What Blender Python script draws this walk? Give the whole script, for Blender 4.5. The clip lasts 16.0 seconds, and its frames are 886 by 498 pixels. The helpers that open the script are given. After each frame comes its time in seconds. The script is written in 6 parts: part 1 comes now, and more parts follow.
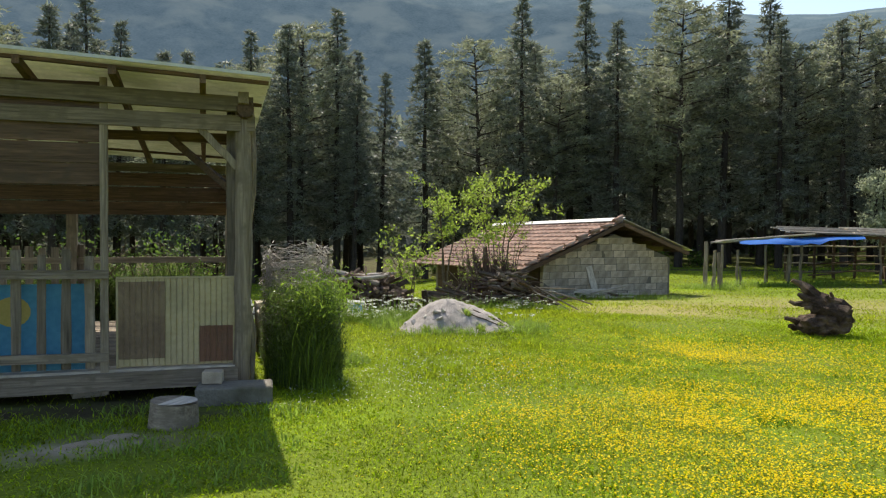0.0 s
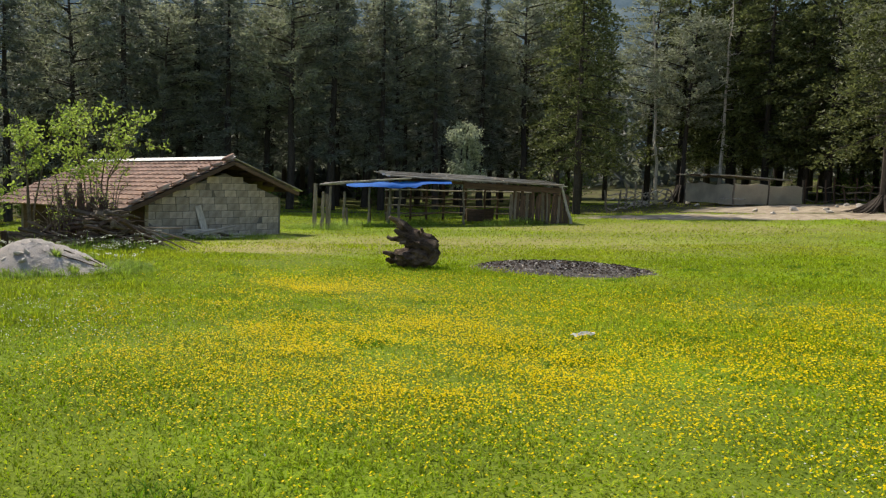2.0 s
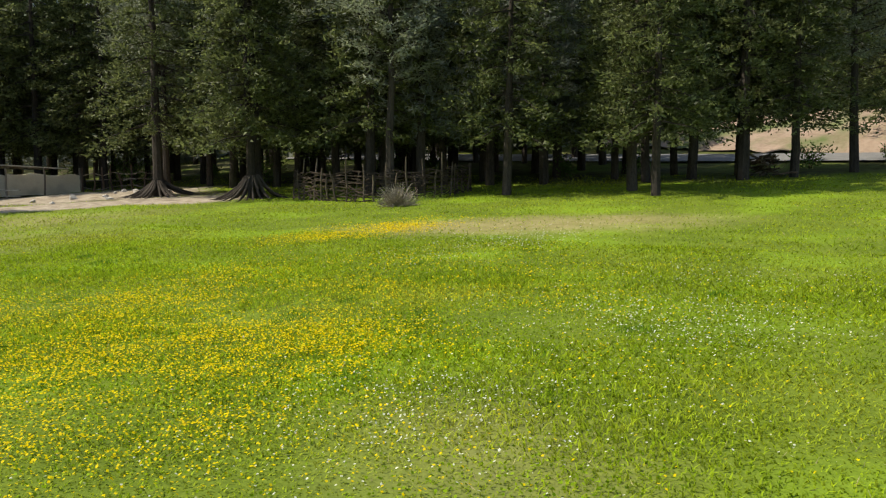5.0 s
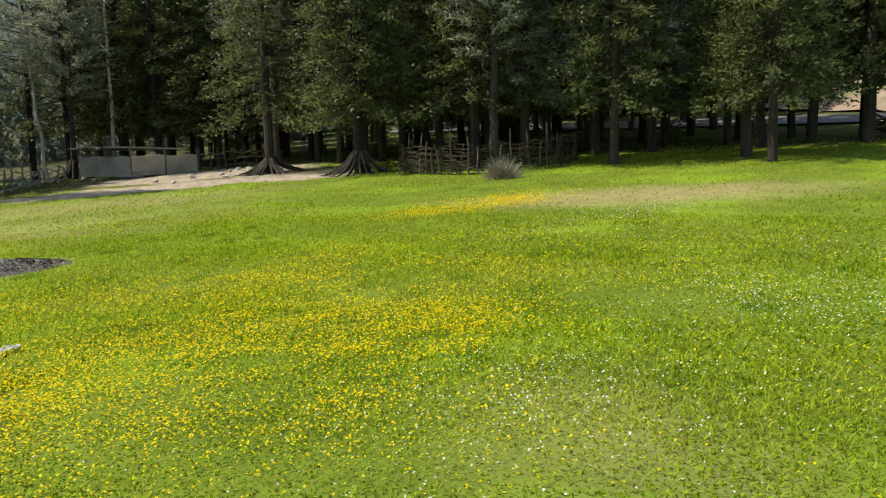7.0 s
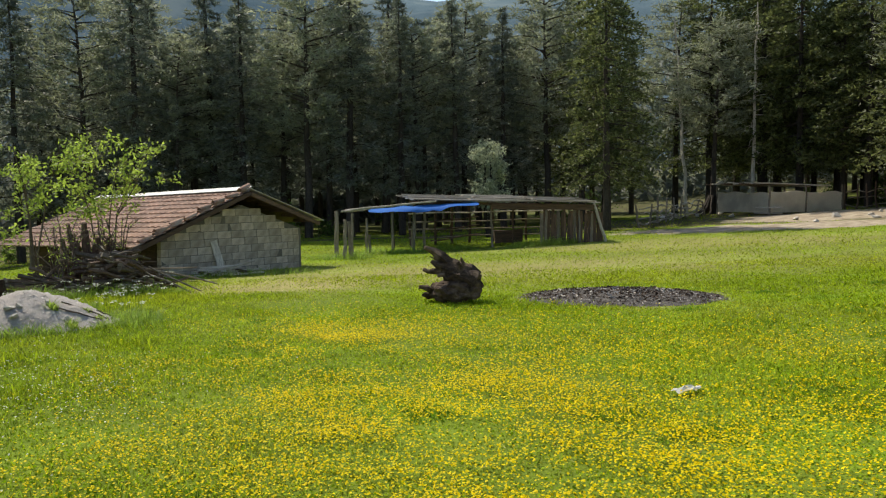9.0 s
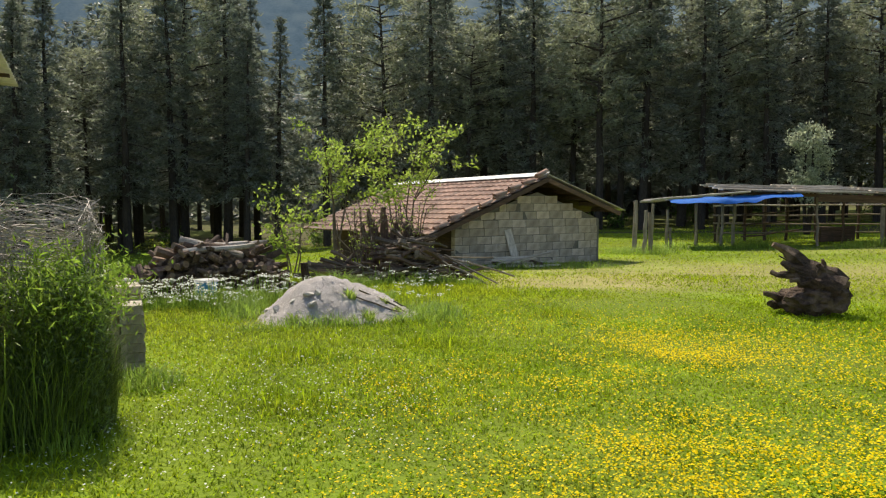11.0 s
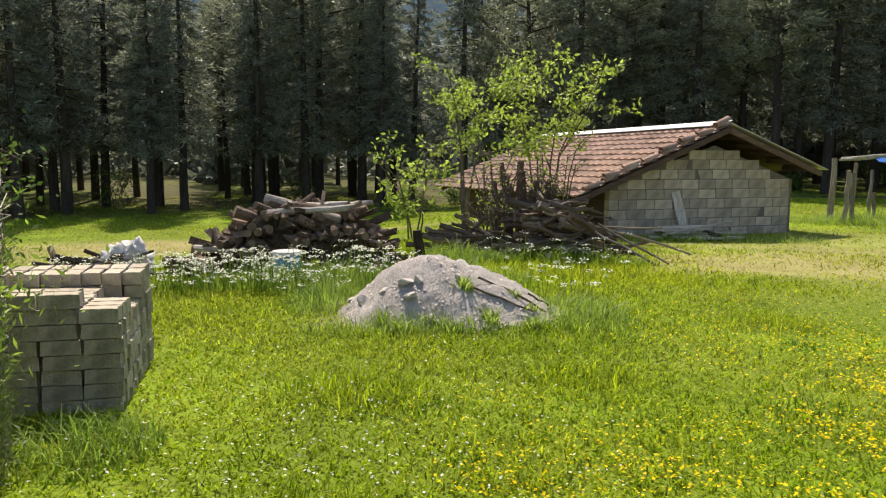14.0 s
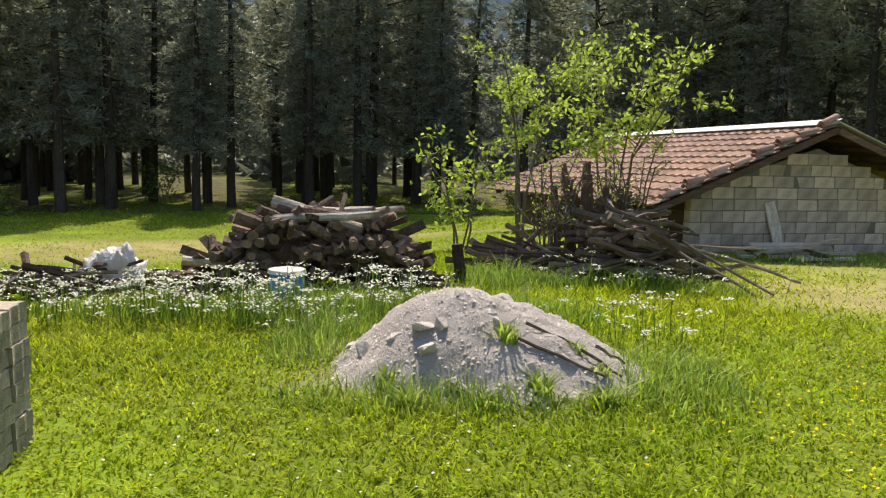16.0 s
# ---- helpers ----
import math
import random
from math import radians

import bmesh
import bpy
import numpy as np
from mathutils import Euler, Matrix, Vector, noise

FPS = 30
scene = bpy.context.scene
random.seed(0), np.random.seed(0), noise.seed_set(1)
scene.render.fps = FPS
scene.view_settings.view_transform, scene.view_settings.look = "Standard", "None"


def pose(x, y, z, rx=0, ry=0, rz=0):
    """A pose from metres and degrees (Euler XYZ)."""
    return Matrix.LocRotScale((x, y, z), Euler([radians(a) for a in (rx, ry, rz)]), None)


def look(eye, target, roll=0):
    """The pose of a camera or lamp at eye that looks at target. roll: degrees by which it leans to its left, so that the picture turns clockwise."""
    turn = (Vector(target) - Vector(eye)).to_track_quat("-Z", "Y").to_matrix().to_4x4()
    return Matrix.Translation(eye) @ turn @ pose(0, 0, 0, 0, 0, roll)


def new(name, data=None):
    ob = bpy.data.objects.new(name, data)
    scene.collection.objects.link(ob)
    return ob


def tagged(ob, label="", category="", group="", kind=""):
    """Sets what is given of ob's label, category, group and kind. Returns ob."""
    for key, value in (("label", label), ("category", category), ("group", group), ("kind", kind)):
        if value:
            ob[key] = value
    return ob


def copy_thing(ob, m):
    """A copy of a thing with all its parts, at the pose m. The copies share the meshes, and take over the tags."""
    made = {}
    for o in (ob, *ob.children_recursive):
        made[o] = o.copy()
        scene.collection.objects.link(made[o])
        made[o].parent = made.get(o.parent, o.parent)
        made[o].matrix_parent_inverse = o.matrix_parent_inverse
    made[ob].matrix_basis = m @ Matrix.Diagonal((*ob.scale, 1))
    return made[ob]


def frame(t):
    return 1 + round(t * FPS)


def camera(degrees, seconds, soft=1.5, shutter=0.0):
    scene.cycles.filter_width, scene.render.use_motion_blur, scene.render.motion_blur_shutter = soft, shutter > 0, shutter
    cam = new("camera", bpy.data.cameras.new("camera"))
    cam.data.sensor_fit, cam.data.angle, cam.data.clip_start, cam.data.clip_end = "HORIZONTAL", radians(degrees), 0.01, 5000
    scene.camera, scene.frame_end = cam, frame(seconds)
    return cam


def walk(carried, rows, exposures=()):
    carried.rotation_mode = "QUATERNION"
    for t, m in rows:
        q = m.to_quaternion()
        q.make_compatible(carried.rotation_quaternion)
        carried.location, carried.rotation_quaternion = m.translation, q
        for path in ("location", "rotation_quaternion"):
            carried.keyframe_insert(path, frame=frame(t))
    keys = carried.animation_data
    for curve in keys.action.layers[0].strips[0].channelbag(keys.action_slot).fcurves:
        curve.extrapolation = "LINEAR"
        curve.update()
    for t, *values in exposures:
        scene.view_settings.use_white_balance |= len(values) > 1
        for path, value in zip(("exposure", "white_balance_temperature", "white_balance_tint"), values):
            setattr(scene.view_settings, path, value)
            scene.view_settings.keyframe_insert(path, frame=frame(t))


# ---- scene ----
cam = camera(57.8, 16.0, 1.2)
PATH = [
    (0, (-0.0232, 0.0832, 1.7127), (-1.4032, 4.887, 1.5761), 0.36),
    (0.5, (-0.0045, 0.1009, 1.7109), (-1.0399, 4.9884, 1.51), 0.04),
    (1, (0.0288, 0.1306, 1.6812), (-0.3742, 5.1061, 1.3954), 0.65),
    (1.5, (0.06, 0.1491, 1.6409), (0.4235, 5.1235, 1.2906), 1.58),
    (2, (0.0623, 0.157, 1.5984), (1.0214, 5.0444, 1.1589), 1.81),
    (2.5, (0.0677, 0.2164, 1.5443), (1.4828, 4.986, 1.0454), 1.94),
    (3, (0.1008, 0.2664, 1.5346), (1.9399, 4.8971, 1.1173), 2.08),
    (3.5, (0.1935, 0.3245, 1.558), (2.6294, 4.6803, 1.2522), 2.39),
    (4, (0.1974, 0.3102, 1.5784), (3.2942, 4.2239, 1.2739), 2.07),
    (4.5, (0.172, 0.3834, 1.5748), (3.9584, 3.6274, 1.201), 0.66),
    (4.7, (0.1478, 0.4034, 1.5822), (4.1687, 3.3472, 1.1746), 0.22),
    (5.3, (0.0922, 0.4359, 1.6116), (4.5555, 2.6334, 1.1118), -0.64),
    (5.75, (0.0561, 0.4544, 1.6375), (4.6285, 2.397, 1.0727), -1.19),
    (6.2, (0.0265, 0.4689, 1.6625), (4.5505, 2.5083, 1.0508), -1.54),
    (6.8, (-0.0145, 0.4932, 1.6921), (4.1348, 3.2099, 1.0576), -1.75),
    (7, (-0.0268, 0.508, 1.7013), (3.8865, 3.5563, 1.074), -1.79),
    (7.5, (-0.0637, 0.6751, 1.7046), (3.0456, 4.5583, 1.2019), -2.00),
    (8, (0.0684, 1.0631, 1.6661), (2.2696, 5.5398, 1.3289), -1.16),
    (8.5, (0.0514, 1.3893, 1.6395), (1.5309, 6.1569, 1.3563), -0.74),
    (9, (-0.0237, 1.7404, 1.6499), (0.8254, 6.6577, 1.3346), -0.69),
    (9.5, (-0.0768, 2.1254, 1.6277), (0.0973, 7.1046, 1.2062), -0.58),
    (9.7, (-0.1148, 2.3126, 1.6133), (-0.1967, 7.293, 1.1784), -0.49),
    (10.75, (-0.4386, 3.3187, 1.5531), (-1.2454, 8.2385, 1.1729), -0.11),
    (11.8, (-0.7727, 4.339, 1.5027), (-1.8961, 9.2018, 1.2001), 0.26),
    (12, (-0.8279, 4.5365, 1.4937), (-2.1415, 9.3487, 1.1507), 0.33),
    (12.5, (-0.9529, 5.002, 1.4855), (-2.725, 9.6574, 1.0526), 0.74),
    (13, (-1.078, 5.5056, 1.4793), (-2.8841, 10.1322, 0.9027), 0.54),
    (13.5, (-1.0934, 6.0064, 1.4317), (-2.8265, 10.6539, 0.8012), 0.61),
    (14, (-1.1755, 6.5137, 1.4338), (-2.8726, 11.1759, 0.8139), 0.49),
    (14.5, (-1.3257, 7.0114, 1.4463), (-2.9882, 11.6884, 0.8452), -0.03),
    (15, (-1.4224, 7.5166, 1.4119), (-3.0908, 12.1904, 0.8024), -0.19),
    (15.5, (-1.5736, 7.9777, 1.3882), (-3.3892, 12.5925, 0.75), 0.85),
    (16, (-1.7108, 8.4093, 1.3795), (-3.7512, 12.9316, 0.7588), 1.52),
]
walk(cam, [(t, look(eye, target, roll)) for t, eye, target, roll in PATH],
     exposures=[(0.0, 0.5, 6900, 9), (1.5, 0.24, 6900, 9), (3.5, 0.19, 6900, 7), (7.0, 0.34, 6800, 5), (8.5, 0.2, 6900, 6), (9.5, 0.24, 6900, 6), (12.0, 0.56, 7200, 11), (16.0, 0.58, 7200, 12)])

# ---- light ----
SUN_AZ, SUN_EL = -31.5, 52.5
world = bpy.data.worlds.new("world")
scene.world = world
world.use_nodes = True
wn = world.node_tree
sky = wn.nodes.new("ShaderNodeTexSky")
sky.sky_type, sky.sun_disc = "NISHITA", False
sky.sun_elevation, sky.sun_rotation = radians(SUN_EL), radians(SUN_AZ)
wn.nodes["Background"].inputs["Strength"].default_value = 0.15
wn.links.new(sky.outputs["Color"], wn.nodes["Background"].inputs["Color"])
TO_SUN = Vector((math.sin(radians(SUN_AZ)) * math.cos(radians(SUN_EL)), math.cos(radians(SUN_AZ)) * math.cos(radians(SUN_EL)), math.sin(radians(SUN_EL))))
sun = new("sun", bpy.data.lights.new("sun", "SUN"))
sun.data.energy, sun.data.angle, sun.data.color = 4.4, radians(0.5), (1.0, 0.94, 0.84)
sun.matrix_world = look(TO_SUN * 60, (0, 0, 0))


# ---- materials ----
def mat(name, c1, c2, scale=6.0, rough=0.8, bump=0.3, metal=0.0, stretch=(1, 1, 1), c3=None, vary=0.0, leaf=0.0, island=False, spec=0.3, fine=7.0, sheen=0.0):
    """Two-scale noise between two colours, an optional third in stains; vary: brightness by object or island; leaf: share of light let through."""
    m = bpy.data.materials.new(name)
    m.use_nodes = True
    nt = m.node_tree
    N, L = nt.nodes, nt.links
    b = N["Principled BSDF"]
    b.inputs["Roughness"].default_value, b.inputs["Metallic"].default_value = rough, metal
    b.inputs["Specular IOR Level"].default_value = spec
    b.inputs["Sheen Weight"].default_value, b.inputs["Sheen Roughness"].default_value = sheen, 0.6
    co = N.new("ShaderNodeTexCoord")
    mp = N.new("ShaderNodeMapping")
    mp.inputs["Scale"].default_value = stretch
    L.new(co.outputs["Object"], mp.inputs["Vector"])
    n1 = N.new("ShaderNodeTexNoise")
    n1.inputs["Scale"].default_value, n1.inputs["Detail"].default_value = scale, 5
    n2 = N.new("ShaderNodeTexNoise")
    n2.inputs["Scale"].default_value, n2.inputs["Detail"].default_value = scale * fine, 4
    L.new(mp.outputs[0], n1.inputs["Vector"])
    L.new(mp.outputs[0], n2.inputs["Vector"])
    r1 = N.new("ShaderNodeValToRGB")
    r1.color_ramp.elements[0].position, r1.color_ramp.elements[1].position = 0.32, 0.68
    r1.color_ramp.elements[0].color, r1.color_ramp.elements[1].color = (*c1, 1), (*c2, 1)
    avg = N.new("ShaderNodeMath")
    avg.operation = "MULTIPLY_ADD"
    avg.inputs[1].default_value = 0.5
    half = N.new("ShaderNodeMath")
    half.operation = "MULTIPLY"
    half.inputs[1].default_value = 0.5
    L.new(n2.outputs["Fac"], half.inputs[0])
    L.new(n1.outputs["Fac"], avg.inputs[0])
    L.new(half.outputs[0], avg.inputs[2])
    L.new(avg.outputs[0], r1.inputs["Fac"])
    col = r1.outputs["Color"]
    if c3:
        n3 = N.new("ShaderNodeTexNoise")
        n3.inputs["Scale"].default_value, n3.inputs["Detail"].default_value = scale * 0.45, 6
        L.new(co.outputs["Object"], n3.inputs["Vector"])
        r3 = N.new("ShaderNodeValToRGB")
        r3.color_ramp.elements[0].position, r3.color_ramp.elements[1].position = 0.5, 0.66
        L.new(n3.outputs["Fac"], r3.inputs["Fac"])
        mx = N.new("ShaderNodeMix")
        mx.data_type = "RGBA"
        L.new(r3.outputs["Color"], mx.inputs["Factor"])
        L.new(col, mx.inputs[6])
        mx.inputs[7].default_value = (*c3, 1)
        col = mx.outputs[2]
    if vary:
        if island:
            rnd = N.new("ShaderNodeNewGeometry").outputs["Random Per Island"]
        else:
            rnd = N.new("ShaderNodeObjectInfo").outputs["Random"]
        ma = N.new("ShaderNodeMapRange")
        ma.inputs["To Min"].default_value, ma.inputs["To Max"].default_value = 1 - vary, 1 + vary
        L.new(rnd, ma.inputs["Value"])
        hs = N.new("ShaderNodeHueSaturation")
        L.new(ma.outputs[0], hs.inputs["Value"])
        L.new(col, hs.inputs["Color"])
        col = hs.outputs["Color"]
    L.new(col, b.inputs["Base Color"])
    if bump:
        bp = N.new("ShaderNodeBump")
        bp.inputs["Strength"].default_value, bp.inputs["Distance"].default_value = bump, 0.02
        L.new(n2.outputs["Fac"], bp.inputs["Height"])
        L.new(bp.outputs[0], b.inputs["Normal"])
    if leaf:
        tr = N.new("ShaderNodeBsdfTranslucent")
        L.new(col, tr.inputs["Color"])
        ms = N.new("ShaderNodeMixShader")
        ms.inputs[0].default_value = leaf
        L.new(b.outputs[0], ms.inputs[1])
        L.new(tr.outputs[0], ms.inputs[2])
        L.new(ms.outputs[0], N["Material Output"].inputs["Surface"])
    return m


GRAINED = {}


def wood(name, c1, c2, c3, vary):
    """Timber whose grain runs along x, y or z; the first is returned, part() picks the one that suits a piece."""
    out = [mat(name, c1, c2, 16, 0.85, 0.6, stretch=st, c3=c3, vary=vary, fine=3.5) for st in ((0.06, 1, 1), (1, 0.06, 1), (1, 1, 0.06))]
    GRAINED[out[0].name] = out
    return out[0]


M_wood = wood("weathered_wood", (0.1, 0.078, 0.058), (0.35, 0.285, 0.215), (0.18, 0.145, 0.105), 0.28)
M_wood_dark = wood("old_brown_wood", (0.045, 0.029, 0.02), (0.19, 0.118, 0.078), (0.1, 0.068, 0.048), 0.28)
M_wood_grey = wood("grey_slab_wood", (0.32, 0.27, 0.22), (0.7, 0.63, 0.53), (0.42, 0.36, 0.29), 0.25)
M_bark = mat("bark", (0.022, 0.017, 0.013), (0.085, 0.068, 0.055), 4, 0.95, 0.9, stretch=(1, 1, 0.25), vary=0.25)
M_log = mat("log_bark", (0.04, 0.026, 0.019), (0.23, 0.155, 0.105), 5, 0.9, 0.8, c3=(0.14, 0.1, 0.075), vary=0.5)
M_cut = mat("cut_wood", (0.1, 0.066, 0.042), (0.25, 0.17, 0.11), 9, 0.85, 0.5, vary=0.35)
M_stump = mat("charred_stump_wood", (0.011, 0.007, 0.005), (0.11, 0.066, 0.042), 9, 0.85, 0.9, stretch=(1, 1, 2.5), c3=(0.17, 0.115, 0.076))
M_block = mat("concrete_block", (0.45, 0.37, 0.285), (0.66, 0.565, 0.455), 9, 0.95, 0.7, c3=(0.38, 0.31, 0.24), vary=0.24)
M_mortar = mat("mortar", (0.13, 0.115, 0.095), (0.24, 0.215, 0.18), 12, 0.95, 0.6)
M_paver = mat("paving_block", (0.4, 0.345, 0.265), (0.6, 0.53, 0.42), 16, 0.95, 0.6, c3=(0.27, 0.24, 0.18), vary=0.2)
M_tile = mat("clay_tile", (0.25, 0.14, 0.1), (0.43, 0.275, 0.205), 7, 0.85, 0.4, c3=(0.34, 0.28, 0.235), vary=0.28)
M_sheet = mat("zinc_sheet", (0.5, 0.5, 0.48), (0.68, 0.67, 0.64), 3, 0.5, 0.1, c3=(0.42, 0.38, 0.33))
M_roof_green = mat("green_roof_sheet", (0.4, 0.41, 0.3), (0.55, 0.55, 0.42), 3, 0.55, 0.1, c3=(0.34, 0.35, 0.24), leaf=0.5)
M_sand = mat("sand", (0.38, 0.335, 0.305), (0.6, 0.54, 0.495), 6, 0.95, 0.9, c3=(0.44, 0.395, 0.36), fine=30)
M_earth = mat("dusty_earth", (0.3, 0.235, 0.165), (0.5, 0.41, 0.3), 5, 0.95, 0.8, c3=(0.24, 0.2, 0.12), fine=20)
M_stone = mat("rough_stone", (0.4, 0.36, 0.32), (0.6, 0.55, 0.49), 8, 0.9, 0.7, vary=0.15)
M_ash = mat("ash", (0.012, 0.01, 0.009), (0.2, 0.175, 0.155), 11, 0.95, 1.0, c3=(0.045, 0.038, 0.033), fine=7)
M_blue = mat("blue_tarp", (0.015, 0.12, 0.5), (0.03, 0.2, 0.7), 3, 0.5, 0.3, leaf=0.3)
M_blue_panel = mat("blue_panel", (0.06, 0.25, 0.42), (0.11, 0.36, 0.55), 3, 0.6, 0.1)
M_yellow = mat("yellow_paint", (0.5, 0.38, 0.1), (0.62, 0.48, 0.16), 5, 0.6, 0.1)
M_beige = mat("ribbed_beige_panel", (0.4, 0.32, 0.18), (0.54, 0.45, 0.28), 3, 0.7, 0.2, c3=(0.3, 0.25, 0.16))
M_rust = mat("rusty_sheet", (0.13, 0.065, 0.045), (0.22, 0.11, 0.07), 4, 0.85, 0.3, c3=(0.16, 0.1, 0.07))
M_rust_pale = mat("brown_stained_board", (0.15, 0.1, 0.065), (0.27, 0.19, 0.125), 3, 0.8, 0.3, c3=(0.34, 0.26, 0.16))
M_canvas = mat("beige_canvas", (0.7, 0.62, 0.49), (0.84, 0.77, 0.63), 2.5, 0.9, 0.3, c3=(0.62, 0.55, 0.44), leaf=0.5)
M_wire = mat("rusty_wire", (0.22, 0.19, 0.165), (0.46, 0.42, 0.38), 9, 0.6, 0.2, metal=0.2)
M_plastic = mat("plastic_bag", (0.6, 0.57, 0.53), (0.78, 0.76, 0.73), 7, 0.35, 0.6, leaf=0.25)
M_concrete = mat("concrete", (0.16, 0.145, 0.12), (0.28, 0.255, 0.215), 6, 0.95, 0.6, c3=(0.12, 0.11, 0.08))
M_needles = mat("needles_dark", (0.1, 0.12, 0.085), (0.19, 0.215, 0.15), 0.7, 0.5, 0, vary=0.45, island=True, leaf=0.55, spec=0.4, sheen=0.5)
M_needles_pine = mat("needles_pine", (0.17, 0.195, 0.115), (0.28, 0.3, 0.185), 0.7, 0.5, 0, vary=0.4, island=True, leaf=0.55, spec=0.4, sheen=0.5)
M_needles_cedar = mat("needles_cedar", (0.075, 0.095, 0.03), (0.17, 0.19, 0.07), 0.7, 0.55, 0, vary=0.55, island=True, leaf=0.5, spec=0.3)
M_leaf = mat("young_leaves", (0.24, 0.34, 0.05), (0.4, 0.5, 0.1), 1.5, 0.5, 0, vary=0.35, island=True, leaf=0.55)
M_leaf_olive = mat("silver_leaves", (0.34, 0.38, 0.24), (0.5, 0.53, 0.36), 1.5, 0.6, 0, vary=0.25, island=True, leaf=0.45)
M_shrub = mat("shrub_leaves", (0.07, 0.13, 0.02), (0.15, 0.24, 0.05), 1.5, 0.7, 0, vary=0.35, island=True, leaf=0.4)
M_twig = mat("dry_twigs", (0.2, 0.165, 0.12), (0.4, 0.35, 0.27), 5, 0.9, 0, vary=0.3, island=True)
M_twig_dark = mat("brown_twigs", (0.06, 0.045, 0.033), (0.17, 0.13, 0.095), 5, 0.9, 0.3, vary=0.3)
M_grass = mat("grass_blades", (0.18, 0.285, 0.008), (0.41, 0.475, 0.022), 0.55, 0.65, 0, vary=0.58, island=True, leaf=0.5, c3=(0.4, 0.43, 0.035), spec=0.12)
M_tuft = mat("dark_tuft_blades", (0.08, 0.18, 0.01), (0.17, 0.3, 0.02), 1.5, 0.6, 0, vary=0.35, island=True, leaf=0.5, spec=0.12)
M_clover = mat("clover_leaves", (0.15, 0.27, 0.006), (0.34, 0.45, 0.014), 1.2, 0.6, 0, vary=0.45, island=True, leaf=0.4, spec=0.1)
M_straw = mat("straw_blades", (0.42, 0.35, 0.16), (0.62, 0.55, 0.3), 1.5, 0.7, 0, vary=0.3, island=True, leaf=0.35)
M_gravel = mat("gravel", (0.34, 0.3, 0.27), (0.62, 0.57, 0.52), 12, 0.9, 0.4, vary=0.28, island=True)
M_log_pale = mat("pale_log", (0.3, 0.26, 0.21), (0.55, 0.49, 0.42), 6, 0.85, 0.5, c3=(0.2, 0.16, 0.12), vary=0.25)
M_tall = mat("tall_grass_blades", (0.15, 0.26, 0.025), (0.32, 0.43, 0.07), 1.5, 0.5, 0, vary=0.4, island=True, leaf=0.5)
# weed green with shade put into the colour
M_weed_shaded = mat("shaded_weed_blades", (0.06, 0.1, 0.026), (0.19, 0.25, 0.07), 3.0, 0.45, 0, vary=0.5, island=True, leaf=0.45, spec=0.4)
M_petal = mat("yellow_petals", (0.76, 0.555, 0.003), (0.88, 0.68, 0.006), 3, 0.6, 0, vary=0.14, island=True, leaf=0.35, spec=0.1)
M_white = mat("white_petals", (0.62, 0.63, 0.5), (0.78, 0.78, 0.67), 3, 0.6, 0, vary=0.1, island=True, leaf=0.35)
M_road = mat("asphalt", (0.16, 0.155, 0.15), (0.24, 0.23, 0.22), 2, 0.9, 0.3)
M_bank = mat("earth_bank", (0.24, 0.165, 0.115), (0.4, 0.3, 0.225), 0.6, 0.95, 0.6, c3=(0.12, 0.15, 0.05))
# far woods with the distance haze mixed into the base colour
M_hazed_hill = mat("hazed_wooded_hill", (0.075, 0.115, 0.14), (0.13, 0.175, 0.2), 0.05, 1.0, 0.0, c3=(0.16, 0.2, 0.21), fine=9, spec=0.0)


# ---- terrain ----
def field(x, y):
    d = min(max(y - 15.0, 0.0), 14.0)
    a = -0.02 * d * min(max((18.0 - x) / 16.0, 0.0), 1.0)
    a -= min(0.95, 0.12 * max(0.0, -5.6 - x)) * min(max((y - 10.8) / 4.0, 0.0), 1.0)
    r = max(0.0, x - 4.0)
    return a + (0.0014 * r * r if r < 46 else 0.0014 * 46 * 46 + 0.13 * (r - 46))


def ground_z(x, y):
    return field(x, y) + 0.03 * noise.noise((x * 0.5, y * 0.5, 0)) * min(1.0, max(0.0, (math.hypot(x, y) - 6) / 10))


def spot(x, y, cx, cy, rx, ry=None, turn=0.0, soft=0.35, seed=0.0):
    """1 inside an uneven ellipse, 0 outside."""
    ry = ry or rx
    c, s_ = math.cos(radians(turn)), math.sin(radians(turn))
    u, v = ((x - cx) * c + (y - cy) * s_) / rx, (-(x - cx) * s_ + (y - cy) * c) / ry
    d = math.hypot(u, v) + 0.28 * noise.noise((x * 0.9 + seed, y * 0.9, seed)) + 0.12 * noise.noise((x * 3 + seed, y * 3, seed))
    return min(1.0, max(0.0, (1 + soft / 2 - d) / soft))


EDGE = [(-40, 14), (-29, 22), (-24, 30), (-21, 36), (-14, 42), (-5, 43), (4, 43), (10, 44), (17, 47), (24, 50), (29, 41), (31, 32), (31, 25), (33, 17), (35, 8), (40, 0), (44, -8)]
PAV, PAV_TURN = (-4.2, 7.3), 32.55
HOUSE, HOUSE_TURN = (-3.38, 21.46), 40.4


def local(x, y, origin, turn):
    c, s_ = math.cos(radians(turn)), math.sin(radians(turn))
    return (x - origin[0]) * c + (y - origin[1]) * s_, -(x - origin[0]) * s_ + (y - origin[1]) * c


